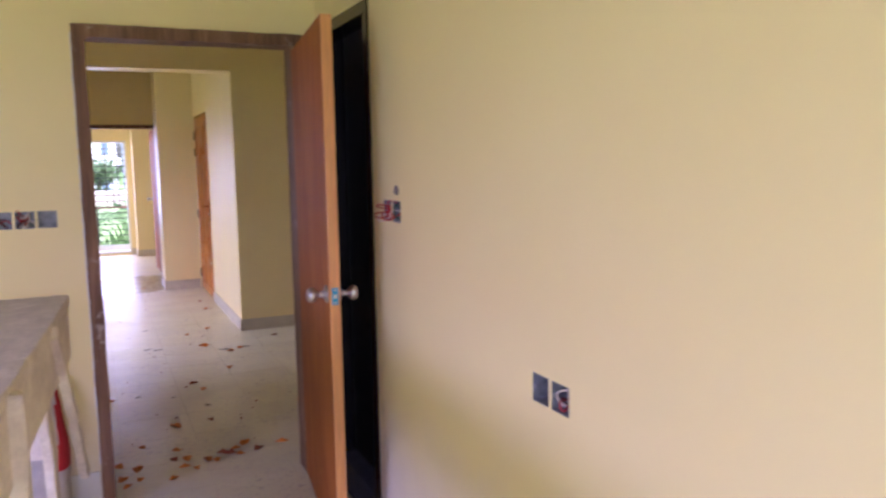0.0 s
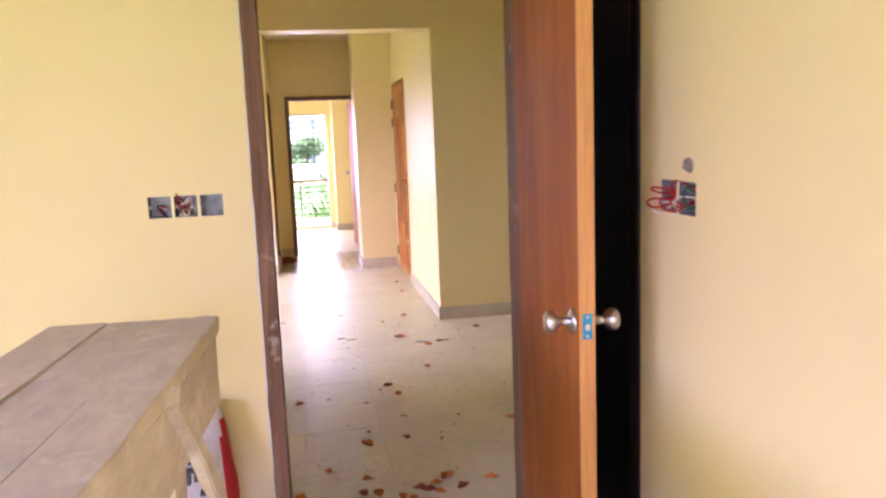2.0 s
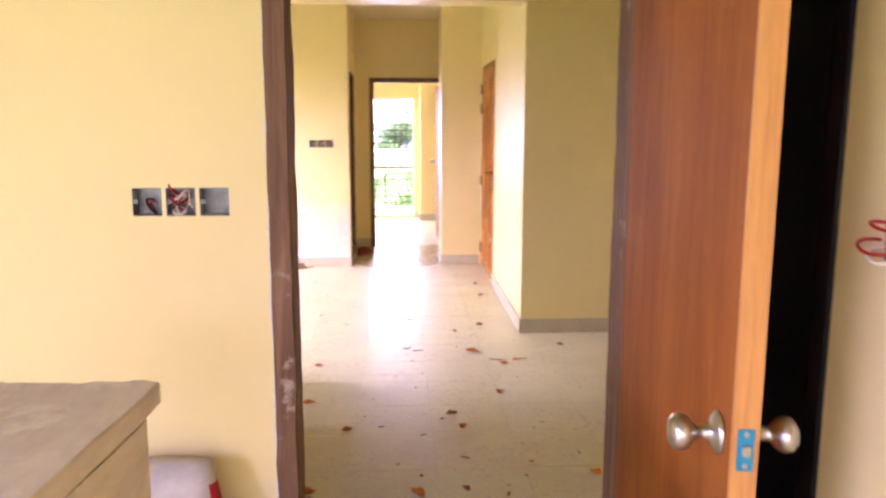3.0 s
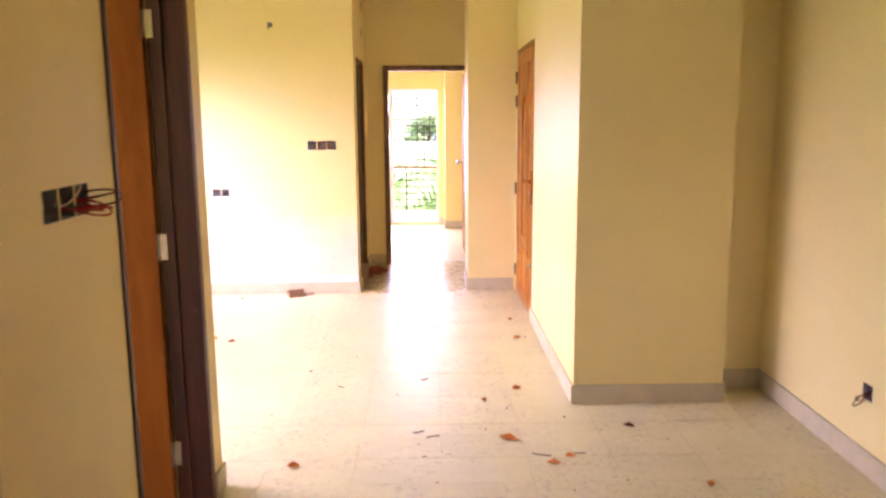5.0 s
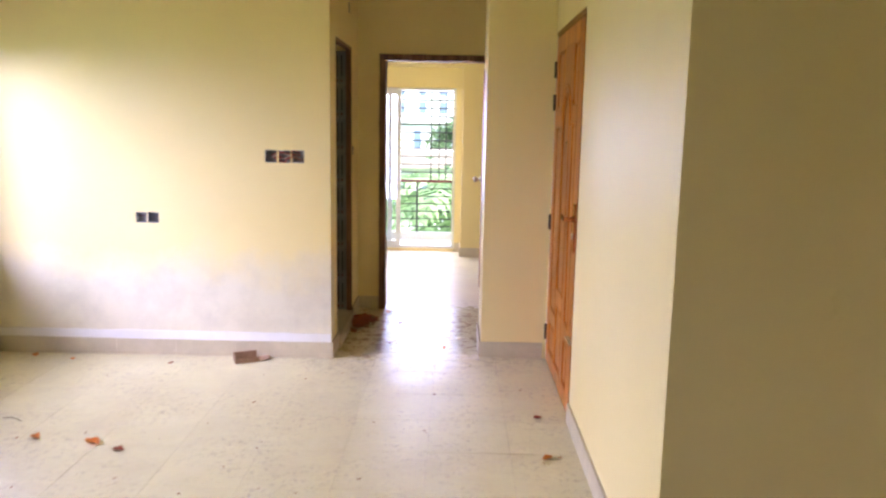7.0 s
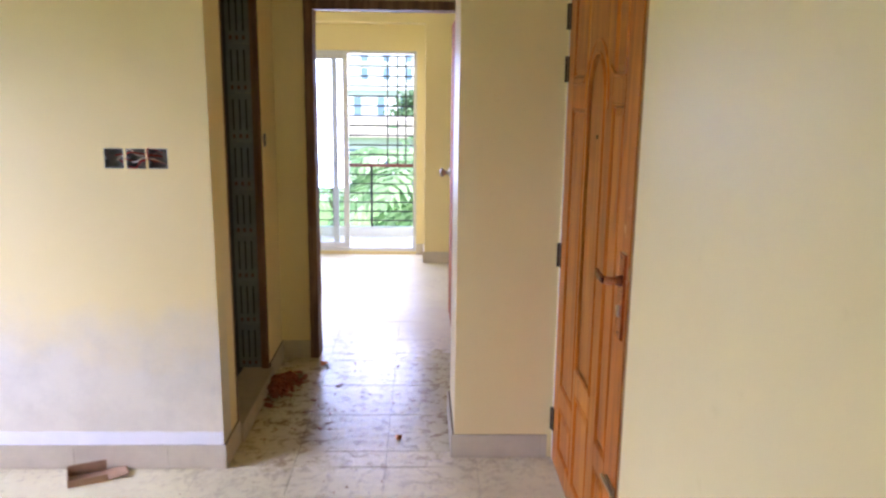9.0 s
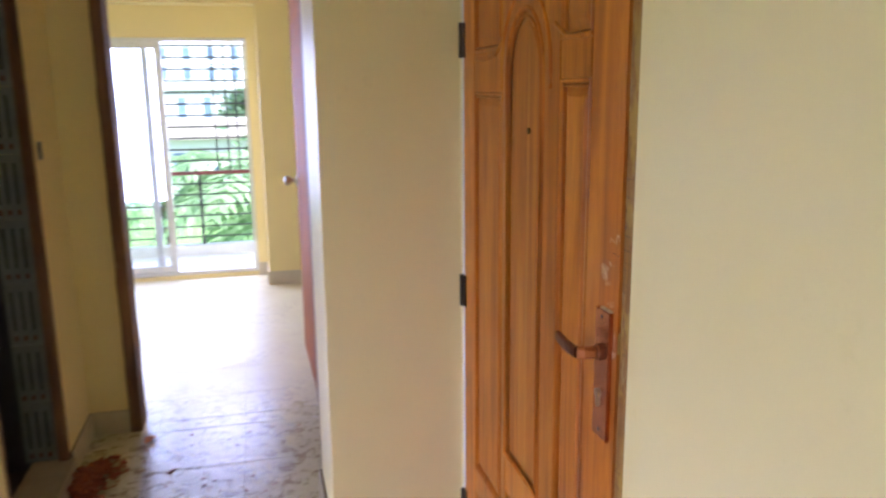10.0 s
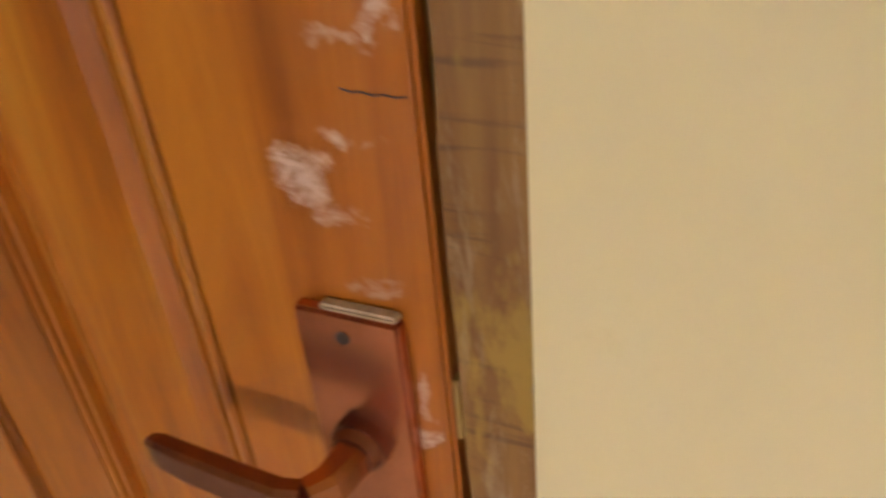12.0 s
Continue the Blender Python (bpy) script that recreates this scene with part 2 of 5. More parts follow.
def scuffed_teak():
    """The lock stile: teak with thumbed plaster smears above and beside the lock."""
    m, n, l, b = material("varnished_teak_with_smears")
    v = coords(n, l, (11, 11, 0.9))
    g = noise_node(n, l, v, 1.6, 8, 0.65, 0.6)
    col = ramp(n, l, g, [(0.3, (0.24, 0.054, 0.003)), (0.5, (0.46, 0.135, 0.007)), (0.72, (0.64, 0.24, 0.018))])
    w = coords(n, l)
    warp = n.new("ShaderNodeTexNoise")
    warp.inputs["Scale"].default_value, warp.inputs["Detail"].default_value = 38.0, 6.0
    l.new(w, warp.inputs["Vector"])
    push = n.new("ShaderNodeVectorMath")
    push.operation = "MULTIPLY_ADD"
    push.inputs[1].default_value, push.inputs[2].default_value = (0.045, 0.045, 0.045), (-0.0225, -0.0225, -0.0225)
    l.new(warp.outputs["Color"], push.inputs[0])
    moved = n.new("ShaderNodeVectorMath")
    moved.operation = "ADD"
    l.new(w, moved.inputs[0])
    l.new(push.outputs[0], moved.inputs[1])
    sep = n.new("ShaderNodeSeparateXYZ")
    l.new(moved.outputs[0], sep.inputs[0])
    blot = noise_node(n, l, coords(n, l, (60, 60, 110)), 1.0, 9, 0.75, 0.8)
    total = None
    for y, z, ry, rz, strength in ((8.797, 1.212, 0.020, 0.016, 1.0), (8.782, 1.199, 0.016, 0.010, 0.8), (8.774, 1.235, 0.020, 0.009, 0.85), (8.755, 1.231, 0.014, 0.007, 0.6), (8.766, 1.277, 0.024, 0.005, 0.8), (8.748, 1.284, 0.009, 0.005, 1.1), (8.762, 1.160, 0.024, 0.008, 0.7), (8.750, 1.096, 0.007, 0.015, 0.9), (8.749, 1.066, 0.008, 0.012, 1.1), (8.795, 1.172, 0.022, 0.009, 0.4), (8.765, 1.197, 0.024, 0.02, 0.45)):
        terms = []
        for axis, at, r in (("Y", y, ry), ("Z", z, rz)):
            a = n.new("ShaderNodeMath")
            a.operation = "MULTIPLY_ADD"
            a.inputs[1].default_value, a.inputs[2].default_value = 1 / r, -at / r
            l.new(sep.outputs[axis], a.inputs[0])
            q = n.new("ShaderNodeMath")
            q.operation = "MULTIPLY"
            l.new(a.outputs[0], q.inputs[0])
            l.new(a.outputs[0], q.inputs[1])
            terms.append(q.outputs[0])
        d = n.new("ShaderNodeMath")
        d.operation = "ADD"
        l.new(terms[0], d.inputs[0])
        l.new(terms[1], d.inputs[1])
        mr = n.new("ShaderNodeMapRange")
        mr.inputs[1].default_value, mr.inputs[2].default_value = 1.6, 0.0
        mr.inputs[3].default_value, mr.inputs[4].default_value = 0.0, strength
        l.new(d.outputs[0], mr.inputs[0])
        if total is None:
            total = mr.outputs[0]
        else:
            a = n.new("ShaderNodeMath")
            a.operation = "MAXIMUM"
            l.new(total, a.inputs[0])
            l.new(mr.outputs[0], a.inputs[1])
            total = a.outputs[0]
    mul = n.new("ShaderNodeMath")
    mul.operation = "MULTIPLY"
    l.new(total, mul.inputs[0])
    l.new(blot, mul.inputs[1])
    mask = ramp(n, l, mul.outputs[0], [(0.24, (0,)), (0.52, (0.8,))])
    l.new(mix(n, l, mask, col, (0.74, 0.52, 0.34)), b.inputs["Base Color"])
    rough = mix(n, l, mask, (0.36, 0.36, 0.36), (0.75, 0.75, 0.75))
    l.new(rough, b.inputs["Roughness"])
    b.inputs["Coat Weight"].default_value = 0.08
    bump(n, l, b, g, 0.15, 0.002)
    return m


TEAK_SCUFFED = scuffed_teak()


def tile_floor(name, wet=True):
    """Dusty beige floor tile; muddy and wet in the passage. World position drives the dirt, so it runs on over the joints."""
    m, n, l, b = material(name)
    pos = n.new("ShaderNodeNewGeometry").outputs["Position"]
    info = n.new("ShaderNodeObjectInfo")
    cloud = noise_node(n, l, pos, 1.3, 8, 0.65)
    base = ramp(n, l, cloud, [(0.3, (0.64, 0.57, 0.32)), (0.55, (0.69, 0.625, 0.355)), (0.75, (0.73, 0.67, 0.40))])
    vary = ramp(n, l, info.outputs["Random"], [(0.0, (0.97,)), (1.0, (1.0,))])
    base = mix(n, l, 1.0, base, vary, "MULTIPLY")
    smudge = ramp(n, l, noise_node(n, l, pos, 30.0, 8, 0.70, 0.6), [(0.52, (0,)), (0.70, (0.75,))])
    where = ramp(n, l, noise_node(n, l, pos, 2.1, 5, 0.6), [(0.38, (0,)), (0.56, (1,))])
    base = mix(n, l, mix(n, l, 1.0, smudge, where, "MULTIPLY"), base, (0.34, 0.26, 0.18))
    haze = ramp(n, l, noise_node(n, l, pos, 3.4, 9, 0.7, 0.3), [(0.45, (0,)), (0.75, (0.35,))])
    base = mix(n, l, haze, base, (0.50, 0.42, 0.27))
    pale = ramp(n, l, noise_node(n, l, pos, 6.0, 9, 0.75), [(0.50, (0,)), (0.80, (0.5,))])
    base = mix(n, l, pale, base, (0.74, 0.69, 0.52))
    rough = ramp(n, l, noise_node(n, l, pos, 3.0, 8, 0.7), [(0.3, (0.27,)), (0.7, (0.52,))])
    d = n.new("ShaderNodeVectorMath")
    d.operation = "DISTANCE"
    d.inputs[1].default_value = (0.80, 10.45, 0.0)
    l.new(pos, d.inputs[0])
    near = n.new("ShaderNodeMapRange")
    near.inputs[1].default_value, near.inputs[2].default_value = 1.25, 0.55
    l.new(d.outputs["Value"], near.inputs[0])
    tint = n.new("ShaderNodeMath")
    tint.operation = "MULTIPLY"
    tint.inputs[1].default_value = 0.30
    l.new(near.outputs[0], tint.inputs[0])
    base = mix(n, l, tint.outputs[0], base, (0.46, 0.37, 0.24))
    mud = noise_node(n, l, pos, 15.0, 8, 0.66, 0.5)
    mm = n.new("ShaderNodeMath")
    mm.operation = "MULTIPLY"
    l.new(near.outputs[0], mm.inputs[0])
    l.new(ramp(n, l, mud, [(0.50, (0,)), (0.62, (0.9,))]), mm.inputs[1])
    base = mix(n, l, mm.outputs[0], base, (0.20, 0.125, 0.05))
    film = n.new("ShaderNodeMath")
    film.operation = "MULTIPLY"
    l.new(near.outputs[0], film.inputs[0])
    film.inputs[1].default_value = 0.85
    rough = mix(n, l, film.outputs[0], rough, (0.19, 0.19, 0.19))
    l.new(base, b.inputs["Base Color"])
    l.new(rough, b.inputs["Roughness"])
    b.inputs["Specular IOR Level"].default_value = 0.34
    bump(n, l, b, noise_node(n, l, pos, 14, 7, 0.62), 0.48, 0.006)
    return m


TILE = tile_floor("dusty_floor_tile")


def joint_dust(name):
    """Joints filled with floor dust, dark only where the passage floor is muddy."""
    m, n, l, b = material(name)
    pos = n.new("ShaderNodeNewGeometry").outputs["Position"]
    d = n.new("ShaderNodeVectorMath")
    d.operation = "DISTANCE"
    d.inputs[1].default_value = (0.80, 10.45, 0.0)
    l.new(pos, d.inputs[0])
    near = n.new("ShaderNodeMapRange")
    near.inputs[1].default_value, near.inputs[2].default_value = 1.3, 0.6
    l.new(d.outputs["Value"], near.inputs[0])
    dust = ramp(n, l, noise_node(n, l, pos, 2.2, 6, 0.7), [(0.40, (0.48, 0.405, 0.26)), (0.52, (0.63, 0.55, 0.36))])
    l.new(mix(n, l, near.outputs[0], dust, (0.14, 0.095, 0.05)), b.inputs["Base Color"])
    b.inputs["Roughness"].default_value = 0.9
    return m


GROUT = joint_dust("dusty_floor_joint")

m_glass, gn, gl, gb = material("window_glass")
gb.inputs["Base Color"].default_value = (0.93, 0.97, 0.96, 1)
gb.inputs["Transmission Weight"].default_value, gb.inputs["Roughness"].default_value, gb.inputs["IOR"].default_value = 1.0, 0.02, 1.1
GLASS = m_glass


def leaves(name, c0, c1):
    m, n, l, b = material(name)
    g = n.new("ShaderNodeNewGeometry")
    l.new(ramp(n, l, g.outputs["Random Per Island"], [(0.0, c0), (1.0, c1)]), b.inputs["Base Color"])
    b.inputs["Roughness"].default_value = 0.5
    through_light = n.new("ShaderNodeBsdfTranslucent")
    l.new(b.inputs["Base Color"].links[0].from_socket, through_light.inputs["Color"])
    both = n.new("ShaderNodeMixShader")
    both.inputs[0].default_value = 0.45
    l.new(b.outputs[0], both.inputs[1])
    l.new(through_light.outputs[0], both.inputs[2])
    l.new(both.outputs[0], n["Material Output"].inputs["Surface"])
    return m


FROND = leaves("palm_frond_green", (0.11, 0.20, 0.08), (0.36, 0.47, 0.25))
FOLIAGE = leaves("tree_leaf_green", (0.10, 0.18, 0.09), (0.22, 0.32, 0.16))
BARK = plain("grey_brown_bark", (0.16, 0.12, 0.09), 0.9, 0, 12, 0.5, 0.5)
LAWN = plain("lawn_grass", (0.20, 0.32, 0.10), 0.9, 0, 0.6, 0.4, 0.2)
FACADE = plain("white_render_facade", (0.66, 0.67, 0.70), 0.8, 0, 0.4, 0.08, 0)
FACADE_PANE = plain("blue_grey_panes", (0.16, 0.22, 0.34), 0.3, 0, 0.5, 0.3, 0)
ROOF_TIN = plain("rusty_tin_roof", (0.52, 0.44, 0.40), 0.7, 0, 1.0, 0.3, 0)
BLACK_MATT = plain("black_doorway_sheet", (0.008, 0.0075, 0.007), 0.55, 0.0, 20)
SILL_GREY = plain("grey_sill_stone", (0.16, 0.165, 0.18), 0.4, 0.0, 12)
PATTERN_TILE = plain("grey_patterned_tile", (0.25, 0.29, 0.28), 0.35, 0.0, 14, 0.3)

# ---- builders ----


def link_mesh(name, bm, mat, parent=None):
    me = bpy.data.meshes.new(name)
    bmesh.ops.recalc_face_normals(bm, faces=bm.faces[:])
    bm.to_mesh(me)
    bm.free()
    for m in (mat if isinstance(mat, (list, tuple)) else (mat,)):
        me.materials.append(m)
    ob = new(name, me)
    if parent is not None:
        ob.parent = parent
        if parent.type == "EMPTY":
            ob.matrix_parent_inverse = parent.matrix_basis.inverted()
    return ob


def part(name, bm, mat, parent, label=""):
    return tagged(link_mesh(name, bm, mat, parent), label)


def thing(name, label, category, at=None, group="", kind=""):
    ob = new(name)
    ob.empty_display_size = 0.1
    if at is not None:
        ob.matrix_basis = at
    return tagged(ob, label, category, group, kind)


def box(bm, x0, x1, y0, y1, z0, z1, bevel=0.0, m=None):
    vs = [bm.verts.new((x, y, z)) for x in (x0, x1) for y in (y0, y1) for z in (z0, z1)]
    fs = [bm.faces.new([vs[i] for i in q]) for q in ((0, 1, 3, 2), (4, 6, 7, 5), (0, 4, 5, 1), (2, 3, 7, 6), (0, 2, 6, 4), (1, 5, 7, 3))]
    if m is not None:
        bmesh.ops.transform(bm, matrix=m, verts=vs)
    if bevel:
        es = list({e for f in fs for e in f.edges})
        bmesh.ops.bevel(bm, geom=es, offset=bevel, segments=2, affect="EDGES")
    return bm


def cyl(bm, a, b, r0, r1=None, seg=16):
    a, b = Vector(a), Vector(b)
    d = b - a
    m = Matrix.Translation((a + b) / 2) @ d.to_track_quat("Z", "Y").to_matrix().to_4x4()
    bmesh.ops.create_cone(bm, cap_ends=True, segments=seg, radius1=r0, radius2=r0 if r1 is None else r1, depth=d.length, matrix=m)
    return bm


def lathe(bm, profile, m, seg=20):
    """Turned shape about the local z axis from (radius, z) pairs."""
    rings = []
    for r, z in profile:
        rings.append([bm.verts.new(m @ Vector((r * math.cos(6.28318 * i / seg), r * math.sin(6.28318 * i / seg), z))) for i in range(seg)])
    for p, q in zip(rings, rings[1:]):
        for i in range(seg):
            bm.faces.new((p[i], p[(i + 1) % seg], q[(i + 1) % seg], q[i]))
    bm.faces.new(rings[0][::-1])
    bm.faces.new(rings[-1])
    return bm


def tube(bm, pts, r, seg=6):
    pts = [Vector(p) for p in pts]
    rings = []
    for i, p in enumerate(pts):
        d = (pts[min(i + 1, len(pts) - 1)] - pts[max(i - 1, 0)]).normalized()
        q = d.to_track_quat("Z", "Y")
        rings.append([bm.verts.new(p + q @ Vector((r * math.cos(6.28318 * k / seg), r * math.sin(6.28318 * k / seg), 0))) for k in range(seg)])
    for a, b in zip(rings, rings[1:]):
        for k in range(seg):
            bm.faces.new((a[k], a[(k + 1) % seg], b[(k + 1) % seg], b[k]))
    bm.faces.new(rings[0][::-1])
    bm.faces.new(rings[-1])
    return bm


def wall(name, axis, c0, c1, u0, u1, z0, z1, holes=(), mat=None, label="", category="wall"):
    """A solid wall across axis 'x' or 'y' between c0 and c1, along u, with openings (u0, u1, z0, z1) right through it."""
    us = sorted({u0, u1, *[h[0] for h in holes], *[h[1] for h in holes]})
    zs = sorted({z0, z1, *[h[2] for h in holes], *[h[3] for h in holes]})
    us = [u for u in us if u0 <= u <= u1]
    zs = [z for z in zs if z0 <= z <= z1]

    def solid(i, j):
        if not (0 <= i < len(us) - 1 and 0 <= j < len(zs) - 1):
            return False
        u, z = (us[i] + us[i + 1]) / 2, (zs[j] + zs[j + 1]) / 2
        return not any(h[0] < u < h[1] and h[2] < z < h[3] for h in holes)

    bm = bmesh.new()
    cache = {}

    def vert(c, u, z):
        k = (c, u, z)
        if k not in cache:
            cache[k] = bm.verts.new((c, u, z) if axis == "x" else (u, c, z))
        return cache[k]

    for i in range(len(us) - 1):
        for j in range(len(zs) - 1):
            if not solid(i, j):
                continue
            a, b, p, q = us[i], us[i + 1], zs[j], zs[j + 1]
            for c in (c0, c1):
                bm.faces.new((vert(c, a, p), vert(c, b, p), vert(c, b, q), vert(c, a, q)))
            if not solid(i - 1, j):
                bm.faces.new((vert(c0, a, p), vert(c1, a, p), vert(c1, a, q), vert(c0, a, q)))
            if not solid(i + 1, j):
                bm.faces.new((vert(c0, b, p), vert(c1, b, p), vert(c1, b, q), vert(c0, b, q)))
            if not solid(i, j - 1):
                bm.faces.new((vert(c0, a, p), vert(c1, a, p), vert(c1, b, p), vert(c0, b, p)))
            if not solid(i, j + 1):
                bm.faces.new((vert(c0, a, q), vert(c1, a, q), vert(c1, b, q), vert(c0, b, q)))
    ob = link_mesh(name, bm, mat or WALL)
    return tagged(ob, label or "smooth cream painted plaster wall", category, kind="structure")


def gangs(u, n, w, gap, z0, z1):
    """Openings for n back boxes side by side, from u on."""
    return [(u + i * (w + gap), u + i * (w + gap) + w, z0, z1) for i in range(n)]


BOX_ROOM = gangs(0.112, 3, 0.074, 0.010, 1.287, 1.359)
BOX_DOOR = gangs(2.416, 2, 0.080, 0.013, 1.320, 1.399)
BOX_LOW = gangs(1.334, 2, 0.078, 0.012, 0.924, 0.999)
BOX_FAR = gangs(-0.153, 3, 0.075, 0.011, 1.279, 1.357)
BOX_FAR_LOW = gangs(-0.997, 2, 0.070, 0.008, 0.878, 0.946)
BOX_LEFT = gangs(4.757, 3, 0.076, 0.008, 1.313, 1.393)
BOX_RIGHT = gangs(6.085, 1, 0.075, 0.0, 0.325, 0.395)
BOX_RIGHT_HIGH = gangs(5.755, 1, 0.075, 0.0, 0.855, 0.930)
BOX_PASSAGE = gangs(10.75, 1, 0.070, 0.0, 1.29, 1.36)
BOX_PASSAGE_HIGH = gangs(10.56, 1, 0.070, 0.0, 2.57, 2.645)
BOX_PASSAGE_MID = gangs(10.56, 1, 0.070, 0.0, 2.32, 2.395)
BOX_LAMP = [(-0.456, -0.416, 2.312, 2.352)]

# ---- structure ----
H = 2.78
# first room
wall("wall_door_side", "y", 3.481, 3.61, -2.6, 2.93, 0, H, [(0.456, 1.437, -1, 2.137), *BOX_ROOM], mat=WALL_SKIM)
wall("wall_room_right", "x", 1.505, 1.632, -2.2, 3.481, 0, H, [(2.71, 3.40, -1, 2.17), *BOX_DOOR, *BOX_LOW], mat=WALL_SKIM)
wall("wall_room_left", "x", -2.73, -2.6, -2.2, 3.481, 0, H, [(-1.9, 1.3, 0.03, 2.15)])
wall("wall_room_back", "y", -2.33, -2.2, -2.73, 1.632, 0, H, [(-1.6, 0.9, 0.05, 2.10)])
# hall
wall("wall_hall_left_near", "x", -0.127, 0.0, 3.61, 6.065, 0, H, [(5.17, 5.945, -1, 2.14), *BOX_LEFT])
wall("wall_hall_return", "y", 5.938, 6.065, -2.08, -0.127, 0, H)
# second hole is an added, unseen window that lets more light in
wall("wall_hall_window", "x", -2.08, -1.95, 6.065, 9.71, 0, H, [(8.0, 9.6, 0.70, 2.03), (6.35, 7.6, 0.70, 2.03)])
wall("wall_hall_far", "y", 9.71, 9.837, -2.08, 0.26, 0, H, [*BOX_FAR, *BOX_FAR_LOW, *BOX_LAMP], mat=WALL_WASHED, label="cream wall with grey undercoat showing low down")
wall("wall_hall_right", "x", 2.80, 2.93, 3.61, 7.33, 0, H, [*BOX_RIGHT, *BOX_RIGHT_HIGH])
wall("wall_niche", "y", 7.20, 7.33, 1.80, 2.80, 0, H)
wall("wall_entrance", "x", 1.674, 1.80, 7.20, 9.806, 0, H, [(8.6905, 9.80, -1, 2.115)])
wall("column_hall", "y", 6.961, 7.20, 1.674, 2.497, 0, H, label="square cream plastered column", category="column")
wall("column_passage", "y", 9.806, 10.30, 1.244, 1.80, 0, H, label="square cream plastered column", category="column")
wall("beam_hall", "y", 6.961, 7.20, -2.05, 1.674, 2.36, H, label="cream plastered ceiling beam", category="beam")
# passage
wall("wall_passage_left", "x", 0.133, 0.26, 9.837, 11.10, 0, H, [(9.95, 10.70, -1, 2.09), *BOX_PASSAGE, *BOX_PASSAGE_HIGH, *BOX_PASSAGE_MID])
wall("wall_passage_right", "x", 1.42, 1.55, 10.30, 11.10, 0, H)
wall("wall_passage_far", "y", 11.10, 11.23, -2.2, 2.6, 0, H, [(0.433, 1.35, -1, 2.078)])
# unlit rooms behind the openings; unseen walls added to block light behind the entrance
wall("wall_bath_a_right", "x", 2.70, 2.80, 1.5, 3.481, 0, H, mat=DARK_TILE, label="dark tiled bathroom wall")
wall("wall_bath_a_near", "y", 1.5, 1.6, 1.632, 2.70, 0, H, mat=DARK_TILE, label="dark tiled bathroom wall")
wall("wall_side_room_left", "x", -2.18, -2.05, 3.61, 5.938, 0, H, [(4.1, 5.3, 0.9, 2.1)])
wall("wall_bath_b_far", "y", 10.735, 10.80, -1.30, 0.133, 0, H, mat=DARK_TILE, label="dark grey tiled bathroom wall")
wall("wall_bath_b_left", "x", -1.42, -1.30, 9.837, 10.80, 0, H, mat=DARK_TILE, label="dark grey tiled bathroom wall")
wall("wall_leak_stop", "x", 2.05, 2.15, 8.3, 10.2, 0, H, label="unseen wall keeping sky light out behind the entrance door")
wall("wall_leak_stop_side_a", "y", 8.3, 8.4, 1.80, 2.05, 0, H, label="unseen side wall keeping sky light out of the door gap")
wall("wall_leak_stop_side_b", "y", 10.1, 10.2, 1.80, 2.05, 0, H, label="unseen side wall keeping sky light out of the door gap")
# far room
# window hole added out of view to let the far-room fill light in
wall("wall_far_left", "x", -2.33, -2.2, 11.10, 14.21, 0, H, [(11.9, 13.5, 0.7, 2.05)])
wall("wall_far_right", "x", 2.6, 2.73, 11.10, 14.21, 0, H)
wall("wall_far_balcony", "y", 14.08, 14.21, -2.2, 2.6, 0, H, [(-0.75, 1.045, 0.03, 1.95)])
wall("column_far", "y", 13.71, 14.08, 1.125, 1.55, 0, H, label="square cream plastered column", category="column")
wall("beam_far", "y", 13.88, 14.08, -2.2, 1.125, 2.19, H, label="cream plastered ceiling beam", category="beam")


def slab(name, x0, x1, y0, y1, z0, z1, mat, label, category):
    return tagged(link_mesh(name, box(bmesh.new(), x0, x1, y0, y1, z0, z1), mat), label, category, kind="structure")


# ceiling out of view; its grey is set to dim the upper walls
slab("ceiling_room", -2.73, 2.93, -2.33, 3.55, H, H + 0.12, LOW_BOUNCE_GREY, "unseen ceiling kept grey to cut bounced light", "ceiling")
slab("ceiling_hall", -2.18, 2.93, 3.55, 9.83, H, H + 0.12, CEILING, "off-white painted concrete ceiling", "ceiling")
slab("ceiling_far", -2.33, 2.73, 9.83, 14.21, H, H + 0.12, CEILING, "off-white painted concrete ceiling", "ceiling")

# ---- doors ----


def extrude(bm, pts, a0, a1, axis="x"):
    """A flat outline of (u, z) points given depth along an axis."""
    put = (lambda c, u, z: (c, u, z)) if axis == "x" else (lambda c, u, z: (u, c, z))
    p = [bm.verts.new(put(a0, u, z)) for u, z in pts]
    q = [bm.verts.new(put(a1, u, z)) for u, z in pts]
    bm.faces.new(p)
    bm.faces.new(q[::-1])
    for i in range(len(pts)):
        j = (i + 1) % len(pts)
        bm.faces.new((p[i], p[j], q[j], q[i]))
    return bm


def fielded(bm, pts, x_back, x_groove, x_front, inset):
    """A raised and fielded panel facing -x from an outline that runs once round."""
    cy = sum(p[0] for p in pts) / len(pts)
    cz = (min(p[1] for p in pts) + max(p[1] for p in pts)) / 2
    hy = max(p[0] for p in pts) - cy
    hz = max(p[1] for p in pts) - cz
    rings = []
    for x, k in ((x_back, 0), (x_groove, 0), (x_groove, 0.35), (x_front, 1.0)):
        fy, fz = 1 - inset * k / hy, 1 - inset * k / hz
        rings.append([bm.verts.new((x, cy + (y - cy) * fy, cz + (z - cz) * fz)) for y, z in pts])
    n = len(pts)
    for a, b in zip(rings, rings[1:]):
        for i in range(n):
            bm.faces.new((a[i], a[(i + 1) % n], b[(i + 1) % n], b[i]))
    bm.faces.new(rings[-1])
    bm.faces.new(rings[0][::-1])
    return bm


